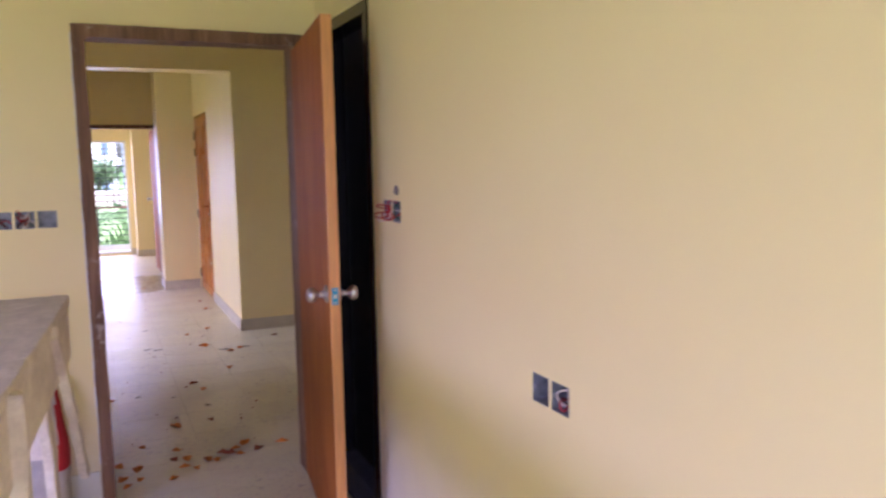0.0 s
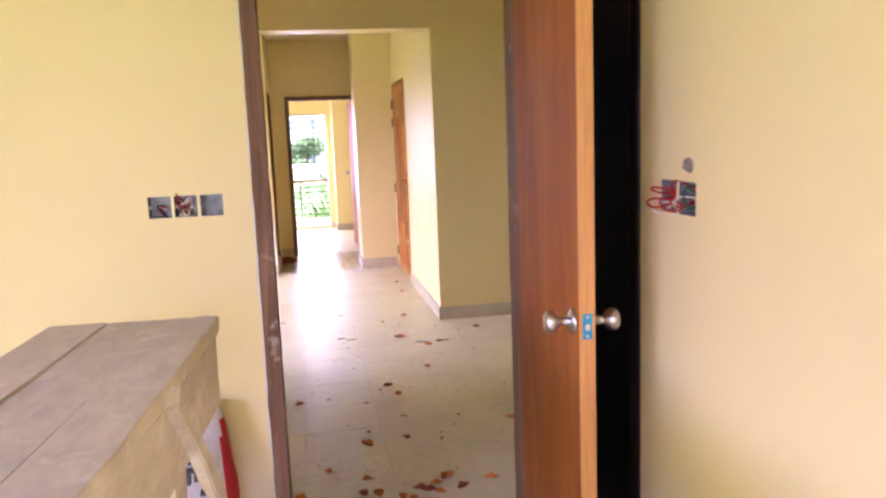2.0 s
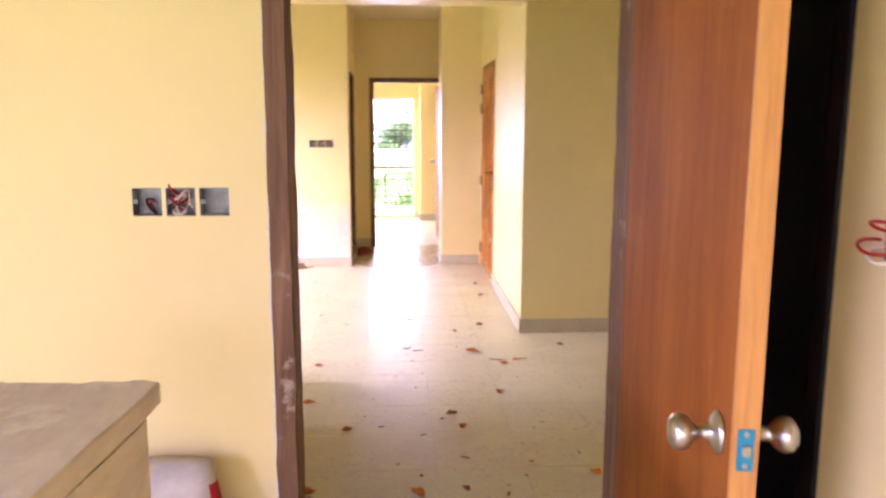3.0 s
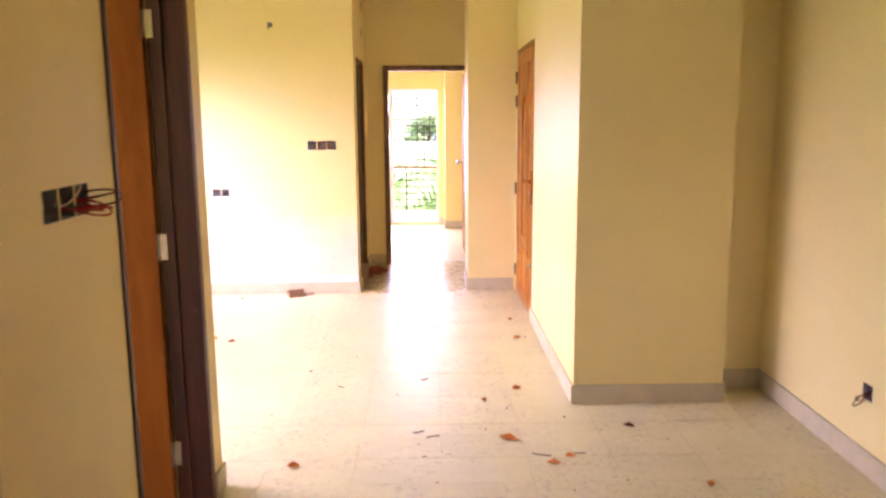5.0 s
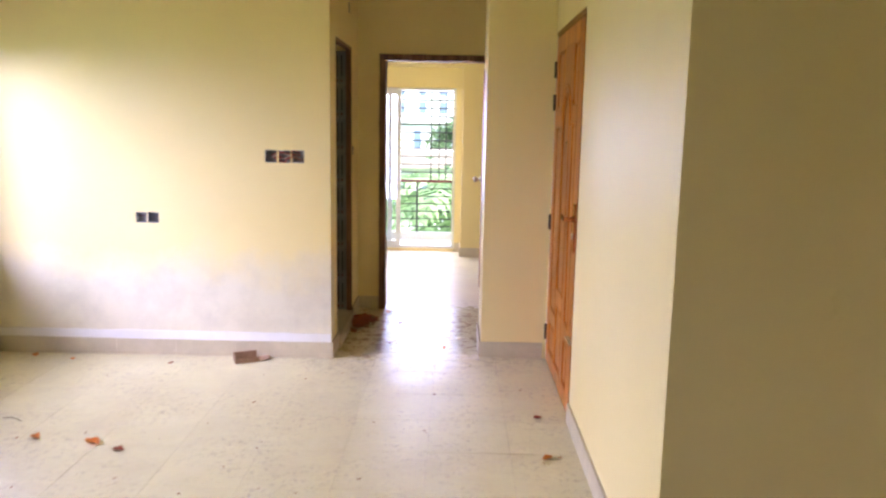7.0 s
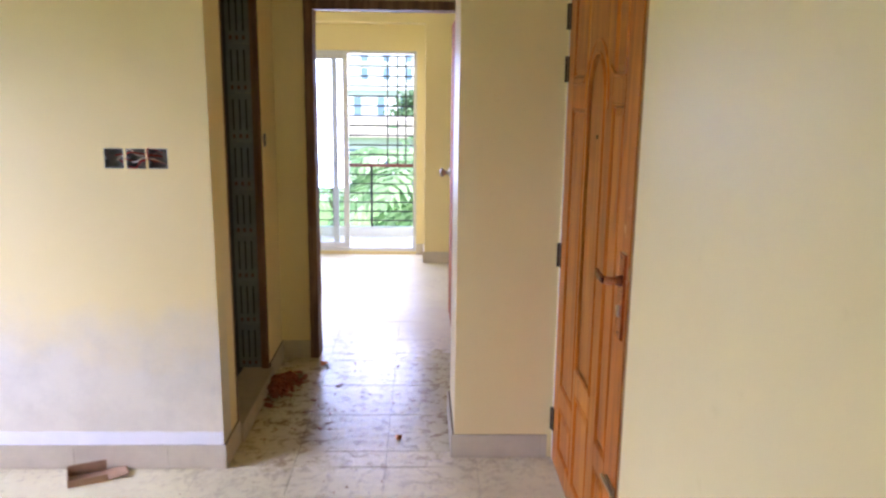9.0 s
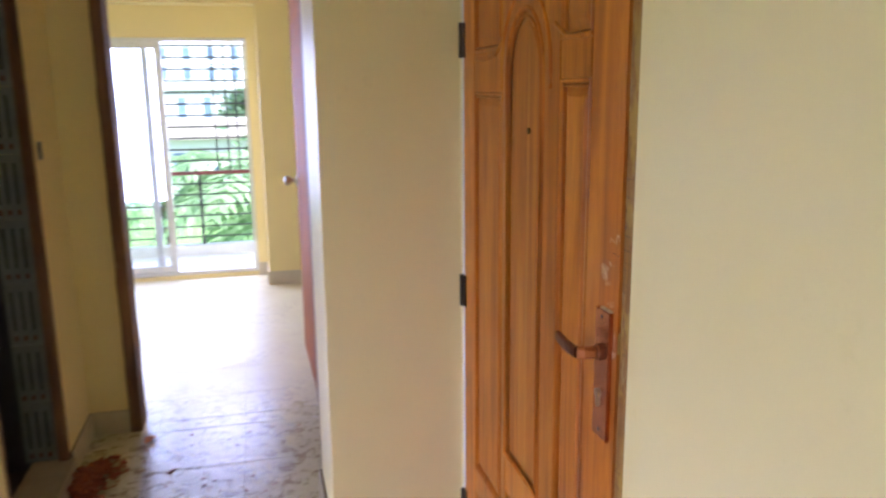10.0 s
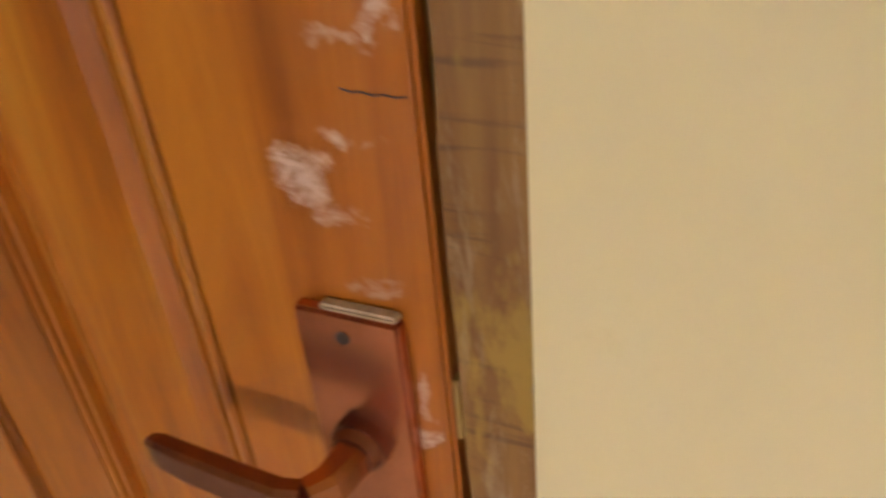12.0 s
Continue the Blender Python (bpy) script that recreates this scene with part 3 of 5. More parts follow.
def rough_frame(name, label, axis, c0, c1, u0, u1, top, w, mat, parent=None):
    """Two jambs and a head, sawn timber with slightly wavy arrises."""
    t = parent or thing(name, label, "door frame", pose(c0 if axis == "x" else (u0 + u1) / 2, (u0 + u1) / 2 if axis == "x" else c0, 0), kind="structure")
    for nm, a0, a1, z0, z1 in (("jamb", u0, u0 + w, 0, top - w), ("jamb", u1 - w, u1, 0, top - w), ("head", u0, u1, top - w, top)):
        bm = bmesh.new()
        if axis == "x":
            box(bm, c0, c1, a0, a1, z0, z1)
        else:
            box(bm, a0, a1, c0, c1, z0, z1)
        long = [e for e in bm.edges if e.calc_length() > 0.5]
        bmesh.ops.subdivide_edges(bm, edges=long, cuts=36)
        for v in bm.verts:
            k = noise.noise(v.co * 9.0) * 0.0035 + noise.noise(v.co * 31.0) * 0.0015
            if axis == "x":
                v.co.y += k if nm == "jamb" else 0
                v.co.x += k * 0.6
            else:
                v.co.x += k if nm == "jamb" else 0
                v.co.y += k * 0.6
            if nm == "head":
                v.co.z += k
        part(nm, bm, mat, t)
    return t


def knob(parent, m, name="knob"):
    """Turned steel knob with rose, its axis along local z."""
    bm = bmesh.new()
    lathe(bm, [(0.033, 0.0), (0.033, 0.004), (0.026, 0.010), (0.012, 0.014), (0.011, 0.034), (0.016, 0.040), (0.026, 0.048), (0.029, 0.058), (0.027, 0.068), (0.018, 0.075), (0.006, 0.077)], m)
    ob = part(name, bm, STEEL, parent, "round brushed steel knob")
    for f in ob.data.polygons:
        f.use_smooth = True
    return ob


def hinge(parent, bm_box, a, b, mat, label="dark metal butt hinge"):
    bm = bmesh.new()
    box(bm, *bm_box, bevel=0.001)
    h = part("hinge", bm, mat, parent, label)
    part("knuckle", cyl(bmesh.new(), a, b, 0.007, seg=10), mat, h)
    return h


# first door: rough frame, flush leaf standing open into the first room
frame_a = rough_frame("door_frame_room", "rough brown timber door frame with paint smears", "y", 3.462, 3.615, 0.456, 1.437, 2.137, 0.052, FRAME)
LEAF_AT = pose(1.423, 3.480, 0.0, 0, 0, -97.2)
leaf_a = thing("flush_door", "reddish brown flush door standing open with steel knobs", "door", LEAF_AT)


def flush_leaf(parent, at, width, height, thick, edge=True):
    bm = bmesh.new()
    box(bm, 0.004, width - 0.009, -thick, 0, 0.012, height, m=at)
    ob = part("leaf", bm, LEAF, parent)
    if edge:
        bm = bmesh.new()
        box(bm, width - 0.009, width, -thick - 0.0005, 0.0005, 0.012, height * 0.84, bevel=0.0012, m=at)
        box(bm, width - 0.009, width, -thick - 0.0005, 0.0005, height * 0.84 + 0.0006, height, bevel=0.0012, m=at)
        part("edge_lipping", bm, EDGE, parent, "bare light wood door edge")
    return ob


flush_leaf(leaf_a, LEAF_AT, 0.967, 2.062, 0.038)
knob(leaf_a, LEAF_AT @ pose(0.903, -0.038, 1.055, 90, 0, 0))
knob(leaf_a, LEAF_AT @ pose(0.903, 0.0, 1.055, -90, 0, 0))
bm = bmesh.new()
box(bm, 0.9668, 0.9685, -0.031, -0.007, 1.023, 1.087, bevel=0.0006, m=LEAF_AT)
plate = part("latch_plate", bm, BLUE, leaf_a, "latch plate still in blue film")
bm = bmesh.new()
for z in (1.031, 1.079):
    cyl(bm, LEAF_AT @ Vector((0.968, -0.019, z)), LEAF_AT @ Vector((0.9694, -0.019, z)), 0.004, seg=10)
box(bm, 0.968, 0.976, -0.025, -0.013, 1.047, 1.063, bevel=0.002, m=LEAF_AT)
part("latch_bolt", bm, STEEL, plate)
for z in (0.25, 1.03, 1.85):
    bm = bmesh.new()
    cyl(bm, LEAF_AT @ Vector((-0.002, 0.006, z - 0.05)), LEAF_AT @ Vector((-0.002, 0.006, z + 0.05)), 0.007, seg=10)
    part("hinge", bm, STEEL, leaf_a)

# ragged plaster lip where the wall meets the frame
for x, z0, z1 in ((0.4545, 0.22, 1.60), (0.4545, 1.62, 2.10)):
    r2 = random.Random(int(z0 * 100))
    pts = [(x + r2.uniform(-0.0025, 0.0025), 3.477 + r2.uniform(-0.002, 0.001), z0 + (z1 - z0) * i / 90) for i in range(91)]
    tagged(link_mesh("plaster_lip", tube(bmesh.new(), pts, 0.0048, 5), PARAPET), "ragged white plaster edge along the door frame", "plaster edge", kind="structure")

# bathroom opening beside it: black plastic frame, black sheet in place of dark interior
frame_b = thing("bathroom_door_frame", "glossy black plastic door frame of an unlit bathroom", "door frame", pose(1.55, 3.05, 0), kind="structure")
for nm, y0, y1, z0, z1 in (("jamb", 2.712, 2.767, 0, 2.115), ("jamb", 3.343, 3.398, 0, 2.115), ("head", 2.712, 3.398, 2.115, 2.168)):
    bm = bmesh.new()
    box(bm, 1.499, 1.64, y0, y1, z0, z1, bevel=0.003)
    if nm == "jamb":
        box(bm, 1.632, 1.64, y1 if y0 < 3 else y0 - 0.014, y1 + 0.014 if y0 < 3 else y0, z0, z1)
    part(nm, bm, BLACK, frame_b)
slab("bathroom_floor_a", 1.50, 2.70, 1.60, 3.40, -0.05, 0.004, DARK_TILE, "dark grey bathroom floor tiles", "floor")
# matt black sheet gives the unlit doorway its darkness by colour
bath_sheet = thing("bathroom_doorway_sheet", "black sheet filling the dark bathroom doorway", "door", pose(1.61, 3.05, 0.13))
part("leaf", box(bmesh.new(), 1.600, 1.630, 2.770, 3.340, 0.135, 2.112, bevel=0.002), BLACK_MATT, bath_sheet)
slab("bathroom_sill", 1.515, 1.64, 2.767, 3.343, 0.004, 0.130, SILL_GREY, "grey stone bathroom sill", "threshold")
stopper = thing("door_stop", "small steel wall door stop", "door stop", pose(1.505, 2.69, 0.138))
part("rod", cyl(bmesh.new(), (1.505, 2.685, 0.138), (1.455, 2.66, 0.138), 0.006, seg=10), STEEL, stopper)
part("rose", cyl(bmesh.new(), (1.5055, 2.685, 0.138), (1.500, 2.683, 0.138), 0.016, seg=14), STEEL, stopper)
part("tip", cyl(bmesh.new(), (1.455, 2.66, 0.138), (1.445, 2.655, 0.138), 0.010, seg=12), BLACK, stopper)

# door in the near left wall of the hall: maroon frame, leaf open into the side room
frame_c = thing("side_door_frame", "dark maroon timber door frame with plaster smears", "door frame", pose(-0.06, 5.55, 0), kind="structure")
for nm, y0, y1, z0, z1 in (("jamb", 5.173, 5.200, 0, 2.09), ("jamb", 5.90, 5.942, 0, 2.09), ("head", 5.173, 5.942, 2.09, 2.137)):
    part(nm, box(bmesh.new(), -0.135, 0.006, y0, y1, z0, z1, bevel=0.003), MAROON, frame_c)
    if nm == "jamb" and y0 > 5.5:
        part("stop_bead", box(bmesh.new(), -0.095, -0.080, y0 - 0.012, y0, z0, z1), MAROON, frame_c)
C_AT = pose(-0.140, 5.872, 0, 0, 0, 181.5)
leaf_c = thing("side_door", "reddish brown flush door standing open into a side room", "door", C_AT)
flush_leaf(leaf_c, C_AT, 0.76, 2.08, 0.038, edge=False)
for z in (0.225, 1.07, 1.90):
    hinge(leaf_c, (-0.150, -0.112, 5.8955, 5.8995, z - 0.05, z + 0.05), (-0.146, 5.889, z - 0.05), (-0.146, 5.889, z + 0.05), STEEL, "bright steel butt hinge")

# entrance door: carved teak panels, copper lever lock
entr = thing("entrance_door", "varnished teak panelled entrance door with copper lever lock", "door", pose(1.68, 9.24, 0))
XF, XB = 1.666, 1.702
Y0, Y1 = 8.734, 9.772
part("core", box(bmesh.new(), 1.680, XB, Y0 + 0.012, Y1, 0.008, 2.08), TEAK, entr)


def joinery(nm, y0, y1, z0, z1, mat=TEAK):
    part(nm, box(bmesh.new(), XF, 1.6805, y0, y1, z0, z1, bevel=0.0025), mat, entr)


L0, L1, M0, M1, R0, R1 = 9.405, 9.66, 9.125, 9.365, 8.878, 9.03
joinery("stile", L1, Y1, 0.008, 2.08)
joinery("stile", Y0, R0, 0.008, 2.08, TEAK_SCUFFED)
joinery("mullion", M1, L0, 0.10, 1.98)
joinery("mullion", R1, M0, 0.10, 1.98)
for y0, y1, lo, hi, up in ((L0, L1, 0.30, 0.385, 1.535), (R0, R1, 0.36, 0.445, 1.565)):
    joinery("rail", y0, y1, lo, hi)
    joinery("rail", y0, y1, up, 1.64)
joinery("rail", M0, M1, 0.475, 0.57)
joinery("rail", R0, L1, 0.008, 0.10)
joinery("rail", R0, L1, 1.98, 2.08)


def arch(y0, y1, spring, rise, n=14):
    c, h = (y0 + y1) / 2, (y1 - y0) / 2
    return [(c + h * math.cos(math.pi * i / n), spring + rise * math.sin(math.pi * i / n)) for i in range(n + 1)]


ARCH_Z, ARCH_RISE = 1.575, 0.145
bm = bmesh.new()
curve = arch(M0, M1, ARCH_Z, ARCH_RISE)
for (ya, za), (yb, zb) in zip(curve, curve[1:]):
    extrude(bm, [(ya, za), (yb, zb), (yb, 1.98), (ya, 1.98)], XF, 1.6805)
part("arched_rail", bm, TEAK, entr)
for y0, y1, z0, z1 in ((L0, L1, 0.385, 1.535), (R0, R1, 0.445, 1.565), (L0, L1, 0.10, 0.30), (R0, R1, 0.10, 0.36), (M0, M1, 0.10, 0.475), (L0, L1, 1.64, 1.98), (R0, R1, 1.64, 1.98)):
    part("panel", fielded(bmesh.new(), [(y0, z0), (y1, z0), (y1, z1), (y0, z1)], 1.6795, 1.677, 1.6685, 0.036), TEAK, entr)
part("panel", fielded(bmesh.new(), [(M0, 0.57), (M1, 0.57), *arch(M0, M1, ARCH_Z, ARCH_RISE)], 1.6795, 1.677, 1.6685, 0.030), TEAK, entr)


def bead(y0, y1, z0, z1):
    """A two-step moulding planted round a panel, mitred at the corners."""
    bm = bmesh.new()
    for out, w, x in ((0.0, 0.011, 1.6640), (0.0115, 0.006, 1.6662)):
        a, b, p, q = y0 + out, y1 - out, z0 + out, z1 - out
        ring = []
        for e, d in ((0.0, 1.677), (0.001, x + 0.002), (w * 0.35, x), (w * 0.75, x + 0.001), (w, 1.677)):
            ring.append([bm.verts.new((d, y, z)) for y, z in ((a + e, p + e), (b - e, p + e), (b - e, q - e), (a + e, q - e))])
        for u, v in zip(ring, ring[1:]):
            for i in range(4):
                bm.faces.new((u[i], u[(i + 1) % 4], v[(i + 1) % 4], v[i]))
    return bm


# applied mouldings: stepped beads round the panels and the double arch
for y0, y1, z0, z1 in ((L0, L1, 0.385, 1.535), (R0, R1, 0.445, 1.565), (L0, L1, 0.10, 0.30), (R0, R1, 0.10, 0.36), (M0, M1, 0.10, 0.475), (L0, L1, 1.64, 1.98), (R0, R1, 1.64, 1.98)):
    part("moulding", bead(y0, y1, z0, z1), TEAK, entr)
for grow, base, r in ((0.004, 0.57, 0.0065), (-0.014, 0.59, 0.004), (0.046, 1.545, 0.0065)):
    bm = bmesh.new()
    path = [(1.667, y, z) for y, z in arch(M0 - grow, M1 + grow, ARCH_Z, ARCH_RISE + grow, 22)]
    tube(bm, [(1.667, M1 + grow, base), *path, (1.667, M0 - grow, base)], r, 8)
    part("moulding", bm, TEAK, entr)
part("moulding", tube(bmesh.new(), [(1.667, M0, 0.572), (1.667, M1, 0.572)], 0.0065, 8), TEAK, entr)
bm = bmesh.new()
tube(bm, [(1.667, 9.65, 1.625), (1.666, 9.56, 1.622), (1.666, 9.46, 1.630), (1.666, 9.405, 1.66)], 0.006, 8)
tube(bm, [(1.667, 8.875, 1.645), (1.666, 8.93, 1.642), (1.666, 9.0, 1.648), (1.666, 9.06, 1.675)], 0.006, 8)
part("moulding", bm, TEAK, entr)
part("peephole", cyl(bmesh.new(), (1.6645, 9.214, 1.449), (1.672, 9.214, 1.449), 0.007, seg=14), DARK_METAL, entr)
# lock: long plate, bent lever, cylinder and screws
lock = part("lock_plate", box(bmesh.new(), 1.6570, 1.6662, 8.753, 8.811, 0.893, 1.146, bevel=0.0018), COPPER, entr, "antique copper lock plate")


def grip(pts):
    """A flat lever swept along (x, y, z, half thickness, half height) stations, with eased arrises."""
    bm = bmesh.new()
    rows = []
    for i, (x, y, z, hw, hz) in enumerate(pts):
        a, b = Vector(pts[max(i - 1, 0)][:3]), Vector(pts[min(i + 1, len(pts) - 1)][:3])
        d = (b - a).normalized()
        side = Vector((0, 0, 1)).cross(d).normalized()
        e = min(hw, hz) * 0.45
        prof = ((hw, -hz + e), (hw, hz - e), (hw - e, hz), (-hw + e, hz), (-hw, hz - e), (-hw, -hz + e), (-hw + e, -hz), (hw - e, -hz))
        rows.append([bm.verts.new(Vector((x, y, z)) + side * u + Vector((0, 0, v))) for u, v in prof])
    for a, b in zip(rows, rows[1:]):
        for i in range(8):
            bm.faces.new((a[i], a[(i + 1) % 8], b[(i + 1) % 8], b[i]))
    bm.faces.new(rows[0][::-1])
    bm.faces.new(rows[-1])
    return bm


lv = part("lever", grip([(1.612, 8.791, 1.0645, 0.0062, 0.0108), (1.609, 8.803, 1.0645, 0.0062, 0.0108), (1.6085, 8.83, 1.0660, 0.0062, 0.0110), (1.6085, 8.86, 1.0685, 0.0060, 0.0108), (1.609, 8.876, 1.0705, 0.0055, 0.0100), (1.6095, 8.8825, 1.071, 0.0045, 0.008), (1.610, 8.8855, 1.0715, 0.003, 0.005)]), COPPER_DARK, lock, "browned copper lever handle")
part("neck", grip([(1.648, 8.783, 1.0645, 0.0100, 0.0100), (1.636, 8.783, 1.0645, 0.0092, 0.0100), (1.624, 8.784, 1.0645, 0.0080, 0.0104), (1.613, 8.7905, 1.0645, 0.0066, 0.0108)]), COPPER, lv)
bm = bmesh.new()
cyl(bm, (1.6572, 8.783, 1.0645), (1.650, 8.783, 1.0645), 0.0165, 0.016, 24)
cyl(bm, (1.650, 8.783, 1.0645), (1.644, 8.783, 1.0645), 0.0145, 0.0125, 24)
part("rose", bm, COPPER_DARK, lock)
bm = bmesh.new()
cyl(bm, (1.6572, 8.783, 0.984), (1.6495, 8.783, 0.984), 0.0085, seg=16)
box(bm, 1.6498, 1.6592, 8.779, 8.787, 0.957, 0.979, bevel=0.002)
part("key_cylinder", bm, STEEL, lock)
bm = bmesh.new()
for z in (1.1325, 0.909):
    cyl(bm, (1.6572, 8.784, z), (1.6560, 8.784, z), 0.0036, seg=12)
part("screw", bm, DARK_METAL, lock)
part("putty_strip", box(bmesh.new(), 1.6580, 1.6660, 8.754, 8.796, 1.1455, 1.1495, bevel=0.0015), PUTTY, lock, "dab of pale putty")
for z in (1.885, 1.683, 0.927, 0.196):
    hinge(entr, (1.6605, 1.6662, 9.752, 9.771, z - 0.05, z + 0.05), (1.6585, 9.778, z - 0.05), (1.6585, 9.778, z + 0.05), DARK_METAL)
bolt = part("tower_bolt", box(bmesh.new(), 1.6600, 1.6662, 8.735, 8.835, 0.400, 0.432, bevel=0.0015), STEEL, entr, "dull steel tower bolt")
part("bolt_rod", cyl(bmesh.new(), (1.655, 8.718, 0.416), (1.655, 8.86, 0.416), 0.0055, seg=10), STEEL, bolt)
part("pencil_mark", tube(bmesh.new(), [(1.6660, 8.769, 1.2560), (1.6660, 8.764, 1.2548), (1.6660, 8.759, 1.2552), (1.6660, 8.754, 1.2540), (1.6660, 8.749, 1.2548), (1.6660, 8.744, 1.2540), (1.6660, 8.739, 1.2548)], 0.0005, 5), PRINT_DARK, entr)
entr.location.x += 0.010
frame_d = thing("entrance_frame", "rough plaster-stained timber frame of the entrance door", "door frame", pose(1.72, 9.24, 0), kind="structure")
for nm, y0, y1, z0, z1 in (("jamb", 8.6915, 8.7285, 0, 2.085), ("jamb", 9.7775, 9.799, 0, 2.085), ("head", 8.6915, 9.799, 2.085, 2.114)):
    bm = bmesh.new()
    box(bm, 1.6775, 1.795, y0, y1, z0, z1)
    long = [e for e in bm.edges if e.calc_length() > 0.5]
    bmesh.ops.subdivide_edges(bm, edges=long, cuts=70)
    for v in bm.verts:
        k = noise.noise(v.co * 23.0) * 0.0022 + noise.noise(v.co * 60.0) * 0.001
        if nm == "jamb":
            v.co.y += k
            v.co.x += k * 0.5
        else:
            v.co.z += k
    part(nm, bm, PARAPET if y0 > 9.5 else JAMB, frame_d)
part("strike_plate", box(bmesh.new(), 1.674, 1.690, 8.7285, 8.7312, 1.076, 1.115, bevel=0.0006), BRASS, frame_d, "dull brass strike plate")
# stop bead in dark maroon, which puts the gap's shade into its colour
part("stop_bead", box(bmesh.new(), 1.712, 1.73, 8.7295, 8.745, 0, 2.085), MAROON, frame_d)

# far door: brown frame, leaf open into the far room
frame_e = rough_frame("door_frame_far", "brown timber door frame with ragged plaster edge", "y", 11.085, 11.235, 0.433, 1.35, 2.078, 0.05, FRAME)
E_AT = pose(1.304, 11.24, 0, 0, 0, 90.5)
leaf_e = thing("far_door", "orange brown flush door standing open with steel knob", "door", E_AT)
flush_leaf(leaf_e, E_AT, 0.85, 2.03, 0.038)
knob(leaf_e, E_AT @ pose(0.79, 0.0, 1.03, -90, 0, 0))
knob(leaf_e, E_AT @ pose(0.79, -0.038, 1.03, 90, 0, 0))

# bathroom opening in the passage: stone threshold, brown frame, patterned grey tiles
slab("threshold", 0.120, 0.285, 9.95, 10.70, 0.0, 0.085, MARBLE, "dusty beige stone threshold", "threshold")
slab("bathroom_floor_b", -1.30, 0.120, 9.837, 10.735, -0.05, 0.03, DARK_TILE, "dark wet bathroom floor", "floor")
frame_f = thing("passage_door_frame", "thin brown timber bathroom door frame", "door frame", pose(0.2, 10.3, 0.085), kind="structure")
for nm, y0, y1, z0, z1 in (("jamb", 9.952, 9.975, 0.085, 2.065), ("jamb", 10.675, 10.698, 0.085, 2.065), ("head", 9.952, 10.698, 2.065, 2.088)):
    part(nm, box(bmesh.new(), 0.222, 0.262, y0, y1, z0, z1, bevel=0.002), FRAME, frame_f)
bath_wall = bpy.data.objects["wall_passage_left"]
bm = bmesh.new()
box(bm, 0, 0.122, -0.008, 0, 0, 0.246, bevel=0.0015)
for i in range(3):
    box(bm, 0.021 + i * 0.033, 0.030 + i * 0.033, -0.0092, -0.008, 0.060, 0.215)
for i in range(3):
    box(bm, 0.019 + i * 0.033, 0.032 + i * 0.033, -0.0094, -0.008, 0.018, 0.038)
for f in bm.faces:
    c = f.calc_center_median()
    f.material_index = 0 if c.y > -0.0081 else 1 if c.z > 0.05 else 2
first = link_mesh("tile", bm, [PATTERN_TILE, SLOT, RUST], bath_wall)
first.location = (0.098, 10.699, 0.087)
for j in range(1, 8):
    t = new("tile", first.data)
    t.parent = bath_wall
    t.location = (0.098, 10.699, 0.087 + j * 0.247)

# ---- back boxes with loose wires ----
rng = random.Random(4)


def wire(a, b, out, sag, side, n=14):
    """A loop of cable from a to b that bulges along out, drops by sag and leans along side."""
    a, b, out, side = Vector(a), Vector(b), Vector(out), Vector(side)
    pts = []
    for i in range(n + 1):
        k = i / n
        s = math.sin(math.pi * k)
        pts.append(a.lerp(b, k) + out * s + side * math.sin(2 * math.pi * k) + Vector((0, 0, -sag)) * s)
    return pts


def back_boxes(label, axis, c, sign, holes, wires, category="switch box"):
    """Open metal back boxes let into a wall whose face lies at c and looks along sign * axis. wires: (from gang, to gang, reach, sag, lean, material)."""
    u = (holes[0][0] + holes[-1][1]) / 2
    z = holes[0][2]
    put = (lambda d, uu, zz: (c + sign * d, uu, zz)) if axis == "x" else (lambda d, uu, zz: (uu, c + sign * d, zz))
    t = thing("switch_box", label, category, pose(*put(0, u, z)), group="open electrical back boxes")
    for u0, u1, z0, z1 in holes:
        bm = bmesh.new()
        for d0, d1, a0, a1, b0, b1 in ((-0.046, -0.044, u0, u1, z0, z1), (-0.044, -0.001, u0, u0 + 0.002, z0, z1), (-0.044, -0.001, u1 - 0.002, u1, z0, z1), (-0.044, -0.001, u0, u1, z0, z0 + 0.002), (-0.044, -0.001, u0, u1, z1 - 0.002, z1), (-0.006, -0.004, u0 + 0.002, u0 + 0.012, (z0 + z1) / 2 - 0.006, (z0 + z1) / 2 + 0.006), (-0.006, -0.004, u1 - 0.012, u1 - 0.002, (z0 + z1) / 2 - 0.006, (z0 + z1) / 2 + 0.006)):
            p, q = put(d0, a0, b0), put(d1, a1, b1)
            box(bm, min(p[0], q[0]), max(p[0], q[0]), min(p[1], q[1]), max(p[1], q[1]), b0, b1)
        part("back_box", bm, GALV, t)
    for g0, g1, reach, sag, lean, mat in wires:
        h0, h1 = holes[g0], holes[g1]
        ra, rb = rng.uniform(0.25, 0.75), rng.uniform(0.25, 0.75)
        a = put(-0.035, h0[0] + (h0[1] - h0[0]) * ra, h0[2] + (h0[3] - h0[2]) * rng.uniform(0.3, 0.7))
        b = put(-0.035, h1[0] + (h1[1] - h1[0]) * rb, h1[2] + (h1[3] - h1[2]) * rng.uniform(0.2, 0.8))
        o = Vector(put(reach + 0.035, lean, 0)) - Vector(put(0, 0, 0))
        s = Vector(put(0.0, rng.uniform(-0.02, 0.02), rng.uniform(-0.02, 0.02))) - Vector(put(0, 0, 0))
        part("wire", tube(bmesh.new(), wire(a, b, o, sag, s), 0.0028, 6), mat, t)
    return t


